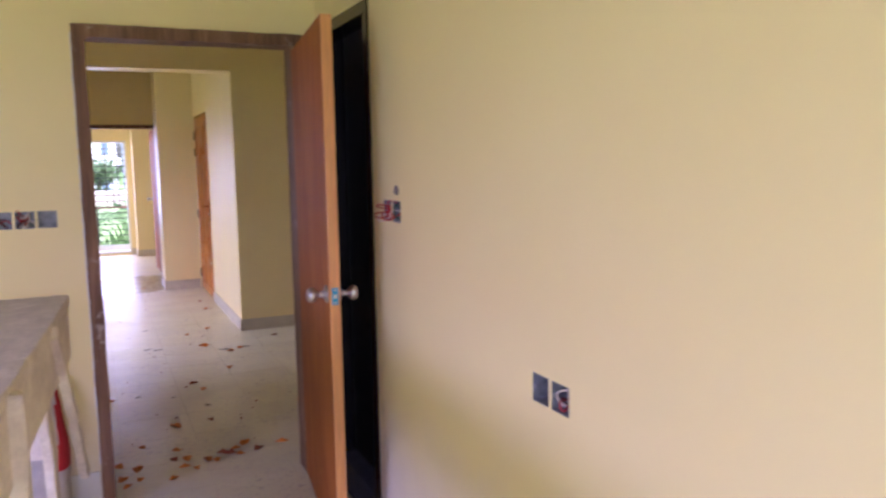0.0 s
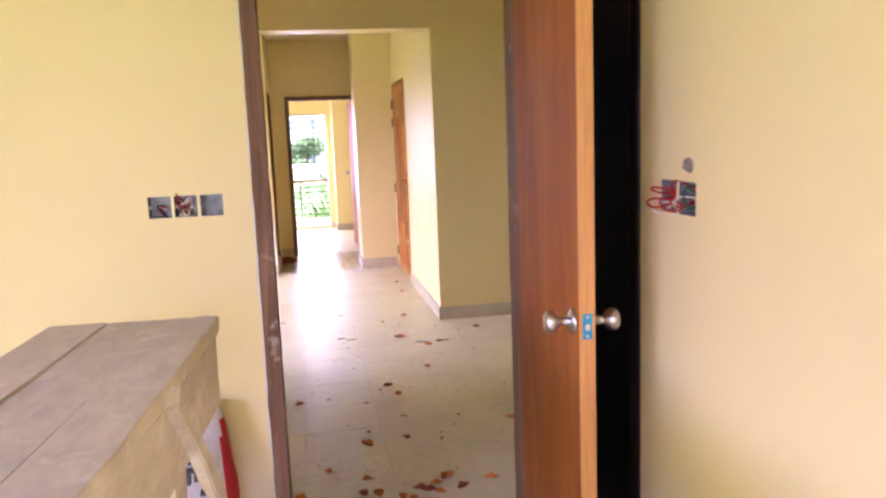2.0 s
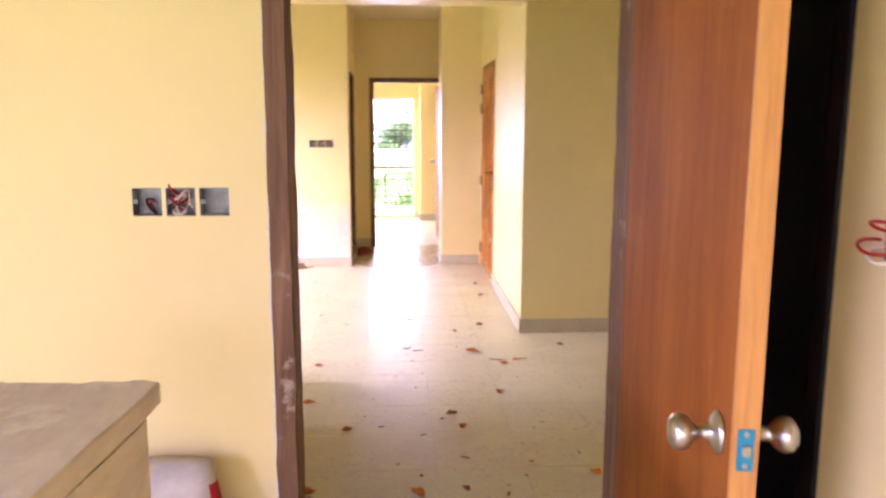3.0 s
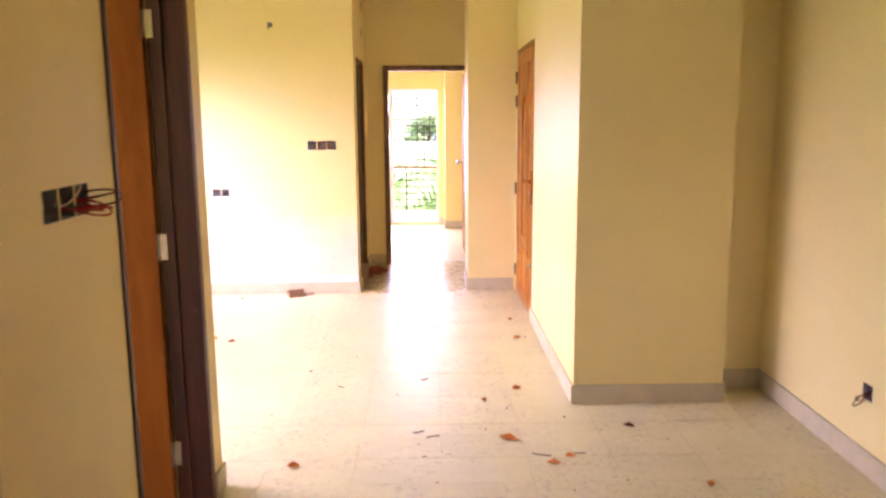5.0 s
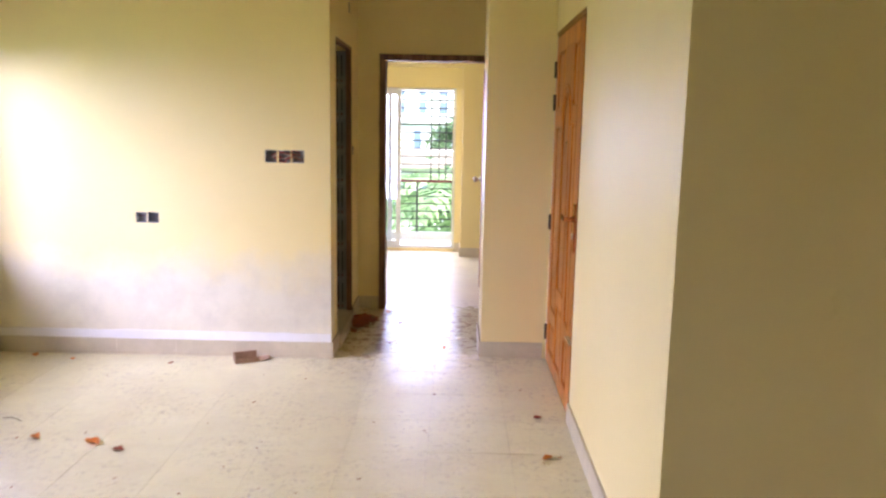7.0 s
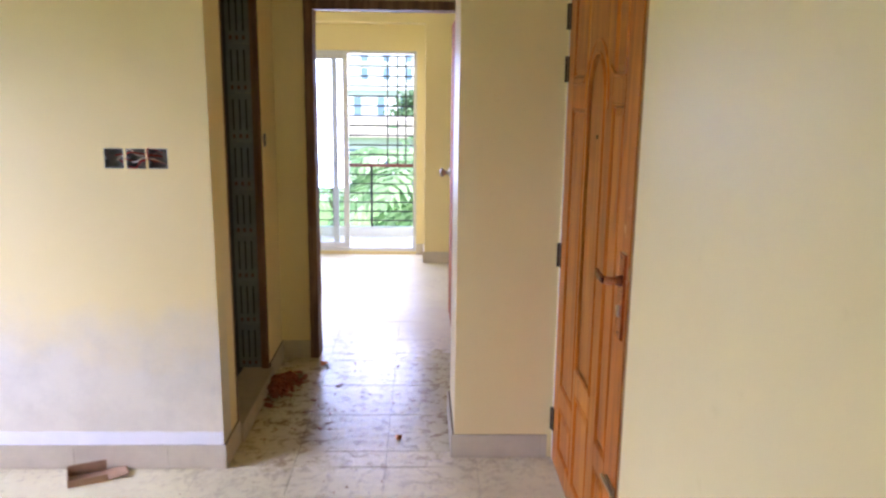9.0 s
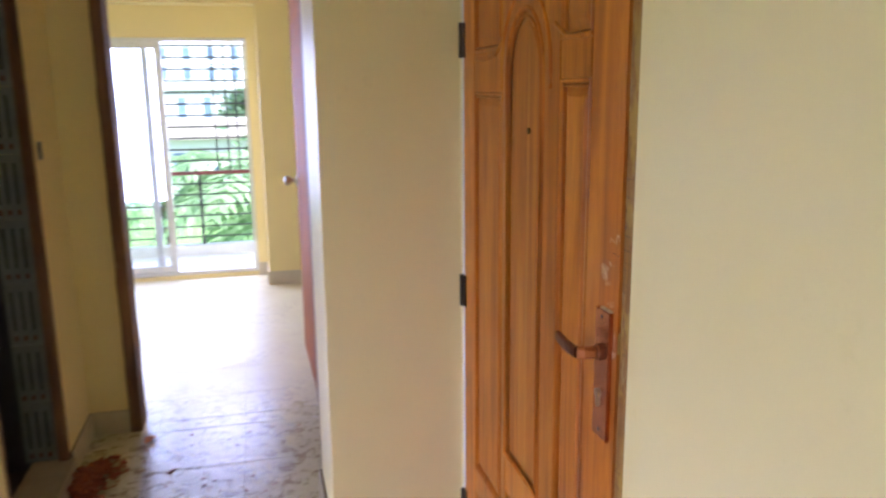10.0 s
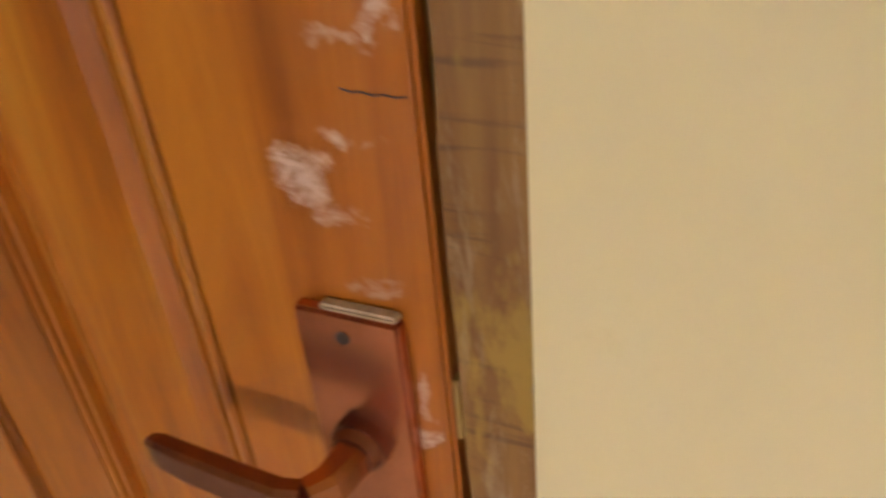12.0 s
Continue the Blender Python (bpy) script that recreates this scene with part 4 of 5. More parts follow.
R, W, G, B = WIRE_RED, WIRE_WHITE, WIRE_GREEN, WIRE_BROWN
back_boxes("three open metal switch boxes with red and white wires", "y", 3.481, -1, BOX_ROOM, [(1, 1, 0.006, 0.022, 0.010, W), (1, 1, 0.007, 0.008, 0.016, W), (1, 1, 0.006, -0.010, 0.018, W), (1, 1, 0.006, -0.022, 0.006, W), (1, 1, 0.004, 0.028, -0.006, W), (1, 1, 0.002, -0.025, -0.018, R), (1, 1, 0.004, 0.018, -0.022, R), (1, 1, 0.0, -0.010, -0.020, R), (1, 1, -0.012, 0.02, -0.02, B), (0, 0, -0.025, 0.0, 0.02, R), (0, 0, -0.025, 0.02, 0.0, B)])
back_boxes("two open metal boxes with tangled red, white and green wires", "x", 1.505, -1, BOX_DOOR, [(1, 1, 0.035, -0.01, 0.035, R), (1, 0, 0.03, 0.02, 0.03, R), (1, 1, 0.03, 0.01, 0.04, R), (1, 0, 0.012, -0.02, 0.0, R), (0, 0, 0.008, 0.01, 0.01, G), (1, 0, 0.012, 0.015, 0.01, W), (1, 1, 0.025, 0.02, 0.03, W), (1, 0, 0.006, -0.01, 0.01, R), (0, 0, 0.0, -0.02, 0.0, G), (1, 0, 0.015, 0.0, 0.015, R)])
back_boxes("two open metal socket boxes with short red wires", "x", 1.505, -1, BOX_LOW, [(0, 0, -0.005, 0.01, 0.0, R), (0, 0, -0.01, -0.01, 0.0, B), (0, 0, -0.008, 0.02, 0.01, W)], "socket box")
back_boxes("three open metal switch boxes with red and white wires", "y", 9.71, -1, BOX_FAR, [(0, 2, 0.012, -0.026, 0.0, W), (0, 2, 0.014, -0.016, 0.0, R), (1, 2, 0.010, -0.014, 0.0, R), (0, 2, 0.012, -0.004, 0.0, W), (0, 1, 0.006, -0.012, 0.0, R), (0, 2, 0.012, 0.006, 0.0, R)])
back_boxes("two open metal socket boxes with dark wire ends", "y", 9.71, -1, BOX_FAR_LOW, [(0, 0, -0.02, 0.0, 0.0, B), (1, 1, -0.02, 0.0, 0.0, B)], "socket box")
back_boxes("open metal switch boxes with long red and black wire loops", "x", 0.0, 1, BOX_LEFT, [(2, 2, 0.05, 0.01, 0.06, R), (2, 2, 0.06, -0.02, 0.08, B), (2, 1, 0.05, 0.025, 0.05, R), (1, 2, 0.06, 0.03, 0.07, R), (1, 2, 0.0, 0.02, 0.0, B), (2, 2, 0.065, 0.0, 0.10, B), (1, 2, 0.01, -0.02, 0.0, W)])
back_boxes("single open socket box with a drooping wire", "x", 2.80, -1, BOX_RIGHT, [(0, 0, 0.05, 0.07, 0.02, B), (0, 0, 0.0, 0.0, 0.0, B), (0, 0, 0.03, 0.05, 0.03, B)], "socket box")
back_boxes("single open switch box with wire loops", "x", 2.80, -1, BOX_RIGHT_HIGH, [(0, 0, 0.05, -0.03, 0.03, B), (0, 0, 0.04, 0.02, 0.04, R)])
back_boxes("single open metal switch box in the passage wall", "x", 0.26, 1, BOX_PASSAGE, [(0, 0, -0.02, 0.0, 0.0, B)])
back_boxes("single open metal box high on the passage wall", "x", 0.26, 1, BOX_PASSAGE_HIGH, [(0, 0, -0.02, 0.0, 0.0, B)])
back_boxes("single open metal box high on the passage wall", "x", 0.26, 1, BOX_PASSAGE_MID, [(0, 0, -0.02, 0.0, 0.0, B)])
back_boxes("small open lamp point with dark wire ends", "y", 9.71, -1, BOX_LAMP, [(0, 0, 0.012, 0.01, 0.0, B), (0, 0, 0.008, 0.0, 0.005, R)], "lamp point")

# broken plaster above the boxes by the first door
# raised lump; the hole's depth and shade are put into its darker colour
bm = bmesh.new()
bmesh.ops.create_icosphere(bm, subdivisions=3, radius=1.0)
for v in bm.verts:
    k = 1 + 0.35 * noise.noise(v.co * 2.3)
    v.co = Vector((1.505 + v.co.x * 0.004 * k, 2.452 + v.co.y * 0.024 * k, 1.437 + v.co.z * 0.017 * k))
tagged(link_mesh("plaster_chip", bm, CHIP), "ragged dark lump drawn as a chipped plaster hole", "wall damage")

# ---- first room: trestle bench and sack ----
BENCH = pose(0.408, 2.70, 0, 0, 0, -4.1)
bench = thing("trestle_bench", "weathered mason's trestle bench caked with pale cement dust", "work bench", BENCH)


def timber(bm, x0, x1, y0, y1, z0, z1, seed, m, rough=0.004, cuts=14):
    """A worn plank: long edges broken up and nudged."""
    b2 = bmesh.new()
    box(b2, x0, x1, y0, y1, z0, z1)
    longest = max(x1 - x0, y1 - y0, z1 - z0)
    bmesh.ops.subdivide_edges(b2, edges=[e for e in b2.edges if e.calc_length() > longest * 0.9], cuts=cuts)
    bmesh.ops.bevel(b2, geom=[e for e in b2.edges if len(e.link_faces) == 2 and e.calc_face_angle(0) > 0.5], offset=0.004, segments=2, affect="EDGES")
    for v in b2.verts:
        p = v.co * 11.0 + Vector((seed * 7.1, seed * 3.3, seed))
        v.co += Vector((noise.noise(p), noise.noise(p + Vector((9, 0, 0))), 0.5 * noise.noise(p + Vector((0, 9, 0))))) * rough
        v.co = m @ v.co
    me = bpy.data.meshes.new("scrap")
    b2.to_mesh(me)
    b2.free()
    bm.from_mesh(me)
    bpy.data.meshes.remove(me)
    return bm


TOP = 1.112


def split_board(x0, x1, y0, crack_x, crack_y, z0, z1, m):
    """A wide board with a worn, ragged far end and a crack that opens towards the near end."""
    pts = [(x0, y0), (crack_x - 0.004, y0)]
    n = 18
    for i in range(1, n):
        k = i / n
        pts.append((crack_x - 0.004 * (1 - k) + 0.0022 * noise.noise(Vector((k * 9, 3, 0))), y0 + (crack_y - y0) * k))
    pts.append((crack_x, crack_y))
    for i in range(n - 1, 0, -1):
        k = i / n
        pts.append((crack_x + 0.0035 * (1 - k) + 0.0022 * noise.noise(Vector((k * 9, 3, 0))), y0 + (crack_y - y0) * k))
    pts += [(crack_x + 0.0035, y0), (x1, y0)]
    for i in range(1, 40):
        k = i / 40
        pts.append((x1 + 0.005 * noise.noise(Vector((k * 14, 7, 0))) - 0.006 * max(0, k - 0.93) / 0.07, y0 * (1 - k)))
    for i in range(24):
        k = i / 24
        step = 0.012 if 0.05 < k < 0.20 else 0.004 if k < 0.45 else -0.004
        pts.append((x1 - 0.006 + (x0 - x1 + 0.006) * k, step + 0.005 * noise.noise(Vector((k * 11, 0, 5)))))
    for i in range(30):
        k = i / 30
        pts.append((x0 + 0.0025 * noise.noise(Vector((k * 20, 1, 2))), y0 * k))
    bm = bmesh.new()
    c = Vector(((x0 + x1) / 2, y0 / 2))
    levels = []
    for z, e in ((z0, 0.0), (z1 - 0.004, 0.0), (z1, 0.0025)):
        levels.append([bm.verts.new(m @ Vector((x - e * math.copysign(1, x - crack_x) * (1 if abs(x - crack_x) > 0.03 else 0), y - (e if y > -0.05 else 0), z))) for x, y in pts])
    for a, b in zip(levels, levels[1:]):
        for i in range(len(pts)):
            j = (i + 1) % len(pts)
            bm.faces.new((a[i], a[j], b[j], b[i]))
    bm.faces.new(levels[-1])
    bm.faces.new(levels[0][::-1])
    bmesh.ops.recalc_face_normals(bm, faces=bm.faces[:])
    return bm


part("plank", split_board(-0.259, 0.0, -2.05, -0.117, -0.52, TOP - 0.034, TOP, BENCH), GREY_WOOD, bench, "wide cracked plank with a ragged end")
for x0, x1, back, seed in ((-0.402, -0.264, 0.0, 1),):
    part("plank", timber(bmesh.new(), x0, x1, -2.05, -back, TOP - 0.034, TOP, seed, BENCH), GREY_WOOD, bench, "grey cement-dusted plank")
part("apron", timber(bmesh.new(), -0.032, -0.004, -2.0, -0.05, TOP - 0.20, TOP - 0.036, 5, BENCH), GREY_WOOD, bench)
part("apron", timber(bmesh.new(), -0.385, -0.358, -2.0, -0.06, TOP - 0.20, TOP - 0.036, 6, BENCH), GREY_WOOD, bench)
part("end_board", timber(bmesh.new(), -0.36, -0.046, -0.10, -0.075, TOP - 0.17, TOP - 0.036, 7, BENCH), GREY_WOOD, bench)


part("end_board", timber(bmesh.new(), -0.36, -0.046, -0.30, -0.278, TOP - 0.46, TOP - 0.20, 8, BENCH), GREY_WOOD, bench)


def leg(x, y_top, y_foot, w, d, seed, z_top=TOP - 0.04, z_foot=0.0, x_foot=None):
    a, b = Vector((x, y_top, z_top)), Vector((x if x_foot is None else x_foot, y_foot, z_foot))
    q = (b - a).to_track_quat("Z", "X").to_matrix().to_4x4()
    m = BENCH @ Matrix.Translation(a) @ q
    L = (b - a).length
    return timber(bmesh.new(), -d / 2, d / 2, -w / 2, w / 2, 0, L, seed, m, rough=0.008)


part("leg", leg(-0.06, -0.40, -0.12, 0.03, 0.085, 11, z_foot=0.012), GREY_WOOD, bench)
part("leg", leg(-0.34, -0.40, -0.12, 0.03, 0.085, 12, z_foot=0.012), GREY_WOOD, bench)
part("leg", leg(-0.06, -1.72, -1.98, 0.03, 0.085, 13, z_foot=0.012), GREY_WOOD, bench)
part("leg", leg(-0.34, -1.72, -1.98, 0.03, 0.085, 14, z_foot=0.012), GREY_WOOD, bench)
part("batten", leg(0.004, -1.16, -1.13, 0.042, 0.05, 15, z_top=TOP - 0.012, z_foot=0.012), GREY_WOOD, bench, "rough upright batten nailed to the bench")
part("brace", leg(0.006, -0.53, 0.02, 0.028, 0.045, 16, z_top=TOP - 0.02, z_foot=0.47), GREY_WOOD, bench, "splintered diagonal brace")
part("stretcher", timber(bmesh.new(), -0.40, 0.0, -0.215, -0.185, 0.30, 0.38, 17, BENCH), GREY_WOOD, bench)

# half-used paper sack standing between bench and wall
bm = bmesh.new()
rings = []
for i in range(13):
    k = i / 12
    z = 0.66 * k
    hx = 0.155 + 0.02 * math.sin(3.1 * k) - 0.03 * k
    hy = 0.075 * (1 - 0.75 * k ** 3) + 0.01
    ring = []
    for j in range(36):
        a = 6.28318 * j / 36
        wob = 1 + 0.06 * noise.noise(Vector((math.cos(a) * 2, math.sin(a) * 2, z * 7)))
        ring.append(bm.verts.new((0.175 + hx * wob * math.copysign(abs(math.cos(a)) ** 0.7, math.cos(a)), 3.36 + 0.05 * k + hy * wob * math.copysign(abs(math.sin(a)) ** 0.7, math.sin(a)), z)))
    rings.append(ring)
for a, b in zip(rings, rings[1:]):
    for j in range(36):
        bm.faces.new((a[j], a[(j + 1) % 36], b[(j + 1) % 36], b[j]))
bm.faces.new(rings[0][::-1])
bm.faces.new(rings[-1])
bm.faces.ensure_lookup_table()
for f in bm.faces:
    c = f.calc_center_median()
    if c.x > 0.298 and 0.30 < c.z < 0.60:
        f.material_index = 1
    f.smooth = True
sack = thing("paper_sack", "crumpled grey paper sack with red print beside the bench", "sack", pose(0.175, 3.38, 0))
part("sack_body", bm, [PAPER, PRINT_RED], sack)
for x, z, w, h in ((0.20, 0.50, 0.05, 0.012), (0.20, 0.47, 0.035, 0.010), (0.215, 0.44, 0.012, 0.045), (0.19, 0.43, 0.012, 0.05), (0.23, 0.39, 0.03, 0.010)):
    part("print", box(bmesh.new(), x, x + w, 3.27, 3.30, z, z + h), PRINT_DARK, sack, "dark unreadable print")

# ---- floors: slab, tiles, skirting ----
PITCH, JX, JY = 0.395, 0.945, 10.648
floor_hall = slab("floor_hall", -2.18, 2.93, 3.55, 11.16, -0.15, -0.0016, GROUT, "dusty beige floor tiles with leaf litter", "floor")
floor_room = slab("floor_room", -2.73, 1.50, -2.33, 3.55, -0.15, -0.0016, GROUT, "dusty beige floor tiles", "floor")
floor_far = slab("floor_far_room", -2.33, 2.73, 11.16, 14.21, -0.15, -0.0016, GROUT, "pale dusty floor tiles", "floor")


def tile_mesh(w, h):
    bm = bmesh.new()
    g, e = 0.0007, 0.0006
    lo = [bm.verts.new((x, y, -0.0022)) for x, y in ((g, g), (w - g, g), (w - g, h - g), (g, h - g))]
    hi = [bm.verts.new((x, y, 0.0)) for x, y in ((g + e, g + e), (w - g - e, g + e), (w - g - e, h - g - e), (g + e, h - g - e))]
    bm.faces.new(hi)
    for i in range(4):
        bm.faces.new((lo[i], lo[(i + 1) % 4], hi[(i + 1) % 4], hi[i]))
    return bm


tile_cache = {}


def lay_tiles(parent, x0, x1, y0, y1, singly=True, skip=()):
    joined = bmesh.new()
    i = math.floor((x0 - JX) / PITCH)
    while JX + i * PITCH < x1 - 1e-4:
        j = math.floor((y0 - JY) / PITCH)
        while JY + j * PITCH < y1 - 1e-4:
            a, b = max(x0, JX + i * PITCH), min(x1, JX + (i + 1) * PITCH)
            c, d = max(y0, JY + j * PITCH), min(y1, JY + (j + 1) * PITCH)
            j += 1
            if b - a < 0.01 or d - c < 0.01 or any(p < (a + b) / 2 < q and r < (c + d) / 2 < s for p, q, r, s in skip):
                continue
            key = (round(b - a, 3), round(d - c, 3))
            dz = noise.noise(Vector((a * 3, c * 3, 0))) * 0.0006
            if singly:
                if key not in tile_cache:
                    me = bpy.data.meshes.new("tile")
                    bm = tile_mesh(b - a, d - c)
                    bm.to_mesh(me)
                    bm.free()
                    me.materials.append(TILE)
                    tile_cache[key] = me
                t = new("tile", tile_cache[key])
                t.parent = parent
                t.location = (a, c, dz)
            else:
                bm = tile_mesh(b - a, d - c)
                for v in bm.verts:
                    v.co += Vector((a, c, dz))
                me = bpy.data.meshes.new("scrap")
                bm.to_mesh(me)
                bm.free()
                joined.from_mesh(me)
                bpy.data.meshes.remove(me)
        i += 1
    if singly:
        joined.free()
    else:
        tagged(link_mesh("tiles", joined, TILE, parent), kind="stuff")


lay_tiles(floor_hall, 0.0, 2.80, 3.55, 6.05)
lay_tiles(floor_hall, -1.95, 2.80, 6.05, 9.71, skip=((1.80, 2.81, 7.2, 9.9),))
lay_tiles(floor_hall, 0.133, 1.70, 9.71, 11.16)
lay_tiles(floor_room, -2.6, 1.50, -2.2, 3.55, singly=False)
lay_tiles(floor_far, -2.2, 2.6, 11.16, 14.08, singly=False)
slab("floor_side_room", -2.18, 0.0, 3.61, 6.05, -0.15, -0.004, GROUT, "unlit side room floor", "floor")


def skirting(name, axis, c, sign, u0, u1, h=0.108, mat=None):
    """A run of skirting tiles on a wall face at c; each tile a piece with a fine joint."""
    base = tagged(link_mesh(name, box(bmesh.new(), *((min(c, c + sign * 0.009), max(c, c + sign * 0.009), u0, u1) if axis == "x" else (u0, u1, min(c, c + sign * 0.009), max(c, c + sign * 0.009))), 0.0, h - 0.002), GROUT), "beige tile skirting along the wall", "skirting", kind="structure")
    u = u0
    k = 0
    while u < u1 - 0.01:
        v = min(u1, u + 0.395)
        bm = bmesh.new()
        d0, d1 = c + sign * 0.0085, c + sign * 0.0135
        if axis == "x":
            box(bm, min(d0, d1), max(d0, d1), u + 0.0012, v - 0.0012, 0.001, h, bevel=0.0012)
        else:
            box(bm, u + 0.0012, v - 0.0012, min(d0, d1), max(d0, d1), 0.001, h, bevel=0.0012)
        link_mesh("skirting_tile", bm, mat or SKIRT, base)
        u = v
        k += 1
    return base


skirting("baseboard_hall_far", "y", 9.71, -1, -1.95, 0.272)
skirting("baseboard_passage_left_near", "x", 0.26, 1, 9.70, 9.95)
skirting("baseboard_passage_left_far", "x", 0.26, 1, 10.70, 11.10)
skirting("baseboard_passage_far", "y", 11.10, -1, 0.275, 0.433)
skirting("baseboard_column_passage", "y", 9.806, -1, 1.232, 1.655)
skirting("baseboard_column_passage_side", "x", 1.244, -1, 9.80, 10.30)
skirting("baseboard_entrance", "x", 1.674, -1, 6.948, 8.689)
skirting("baseboard_column_hall", "y", 6.961, -1, 1.675, 2.508)
skirting("baseboard_column_side", "x", 2.497, 1, 6.961, 7.20)
skirting("baseboard_niche", "y", 7.20, -1, 2.53, 2.80)
skirting("baseboard_hall_right", "x", 2.80, -1, 3.61, 7.19)
skirting("baseboard_hall_left", "x", -1.95, 1, 6.08, 9.70)
skirting("baseboard_wall_end", "x", 0.0, 1, 5.948, 6.075)
skirting("baseboard_hall_left_near", "x", 0.0, 1, 3.61, 5.168)
skirting("baseboard_hall_return", "y", 6.065, 1, -1.93, 0.0)
skirting("baseboard_room_door", "y", 3.481, -1, -2.6, 0.452, h=0.19, mat=PARAPET)
skirting("baseboard_far_room", "y", 14.08, -1, 1.045, 1.125)
skirting("baseboard_far_column", "x", 1.125, -1, 13.70, 14.07)
skirting("baseboard_far_column_front", "y", 13.71, -1, 1.115, 1.55)

bm = bmesh.new()
n_band, lo_row, hi_row = 160, [], []
for i in range(n_band + 1):
    x = -1.95 + 2.21 * i / n_band
    top = 0.163 + 0.006 * noise.noise(Vector((x * 6, 0, 1))) + 0.003 * noise.noise(Vector((x * 31, 0, 2)))
    out = 0.010 + 0.002 * noise.noise(Vector((x * 11, 4, 0)))
    lo_row.append([bm.verts.new((x, 9.711 - out, 0.1085)), bm.verts.new((x, 9.711, 0.1085))])
    hi_row.append([bm.verts.new((x, 9.711 - out * 0.45, top)), bm.verts.new((x, 9.711, top + 0.002))])
for i in range(n_band):
    a, b, c, d = lo_row[i], lo_row[i + 1], hi_row[i], hi_row[i + 1]
    bm.faces.new((a[0], b[0], d[0], c[0]))
    bm.faces.new((c[0], d[0], d[1], c[1]))
    bm.faces.new((a[1], b[1], b[0], a[0]))
tagged(link_mesh("plaster_band", bm, PARAPET), "ragged white plaster band above the skirting tiles", "plaster edge", kind="structure")

# ---- litter ----


def leaf_mesh(name, size, mat, seed):
    """A dry curled petal with a ragged rim."""
    bm = bmesh.new()
    r = random.Random(seed)
    rows = []
    n = 7
    for i in range(n):
        k = i / (n - 1)
        w = math.sin(math.pi * (0.08 + 0.86 * k)) * (0.42 + 0.16 * r.random())
        rows.append([bm.verts.new(((k - 0.5) * size, s * w * size * 0.6, 0.002 + size * (0.30 * (s * w) ** 2 * 3 + 0.35 * (k - 0.5) ** 2 + 0.05 * r.random()))) for s in (-1, -0.5, 0, 0.5, 1)])
    for a, b in zip(rows, rows[1:]):
        for j in range(4):
            bm.faces.new((a[j], a[j + 1], b[j + 1], b[j]))
    lo = min(v.co.z for v in bm.verts)
    for v in bm.verts:
        v.co.z -= lo
    bmesh.ops.solidify(bm, geom=bm.faces[:], thickness=0.0012)
    lo = min(v.co.z for v in bm.verts)
    for v in bm.verts:
        v.co.z += 0.001 - lo
    me = bpy.data.meshes.new(name)
    bm.to_mesh(me)
    bm.free()
    me.materials.append(mat)
    return me


PETALS = [leaf_mesh("dry_leaf", s, m, k) for k, (s, m) in enumerate(((0.055, PETAL), (0.045, PETAL), (0.065, PETAL), (0.04, PETAL_RED), (0.05, RUBBLE)))]
lr = random.Random(21)
SPOTS = [(0.546, 3.787), (0.562, 3.694), (0.619, 3.888), (0.795, 3.95), (0.839, 3.828), (0.824, 4.085), (0.775, 3.70), (0.891, 3.785), (1.001, 3.847), (1.046, 3.939), (0.526, 3.971),
         (1.516, 8.731), (1.119, 3.972), (1.127, 3.883), (1.177, 4.022), (1.23, 3.912), (1.366, 3.959), (0.865, 4.476), (0.625, 3.757), (0.654, 4.213), (0.96, 3.87), (1.08, 3.91), (0.86, 3.93),
         (1.512, 8.23), (1.394, 7.20), (1.188, 7.02), (1.273, 6.49), (1.898, 6.637), (1.450, 6.222), (1.54, 6.295), (0.27, 6.235), (1.355, 5.688), (0.277, 5.567), (1.057, 5.374), (1.102, 5.195), (0.516, 5.183), (2.088, 6.002), (1.644, 4.646), (0.855, 4.491), (1.06, 4.525), (0.399, 4.516), (0.994, 9.982), (0.531, 10.962), (-0.961, 8.333), (-0.659, 8.282), (-0.505, 8.213), (-1.666, 9.62), (-1.392, 9.561)]
TWIGS = [(0.86, 7.378, 0.05), (0.373, 7.26, 0.045), (0.905, 6.54, 0.07), (0.832, 6.60, 0.06), (1.41, 6.317, 0.09), (1.59, 6.33, 0.06), (1.085, 4.834, 0.04), (0.899, 5.099, 0.03), (0.687, 5.218, 0.03), (-1.2, 8.55, 0.12)]
for i, (x, y) in enumerate(SPOTS):
    me = PETALS[3] if i == 11 else PETALS[(0, 1, 2, 4, 0, 1)[i % 6]]
    o = new("dry_leaf", me)
    o.matrix_basis = pose(x, y, 0.0008, 0, 0, lr.uniform(0, 360)) @ Matrix.Scale(lr.uniform(0.95, 1.5), 4)
    tagged(o, "curled dry red leaf on the floor" if i == 11 else "curled dry orange-brown leaf on the floor", "leaf", "dry leaves scattered on the floor")
for x, y, L in TWIGS:
    a = lr.uniform(-0.6, 0.6)
    dx, dy = L / 2 * math.cos(a), L / 2 * math.sin(a)
    bend = lr.uniform(-0.25, 0.25) * L
    o = link_mesh("twig", tube(bmesh.new(), [(x - dx, y - dy, 0.0035), (x - dx * 0.3 - dy * 0.1, y - dy * 0.3 + bend * 0.6, 0.0035), (x + dx * 0.4, y + dy * 0.4 + bend * 0.4, 0.0035), (x + dx, y + dy, 0.0035)], 0.0025, 6), BARK)
    tagged(o, "short dry brown twig on the floor tiles", "twig", "dry twigs scattered on the floor")
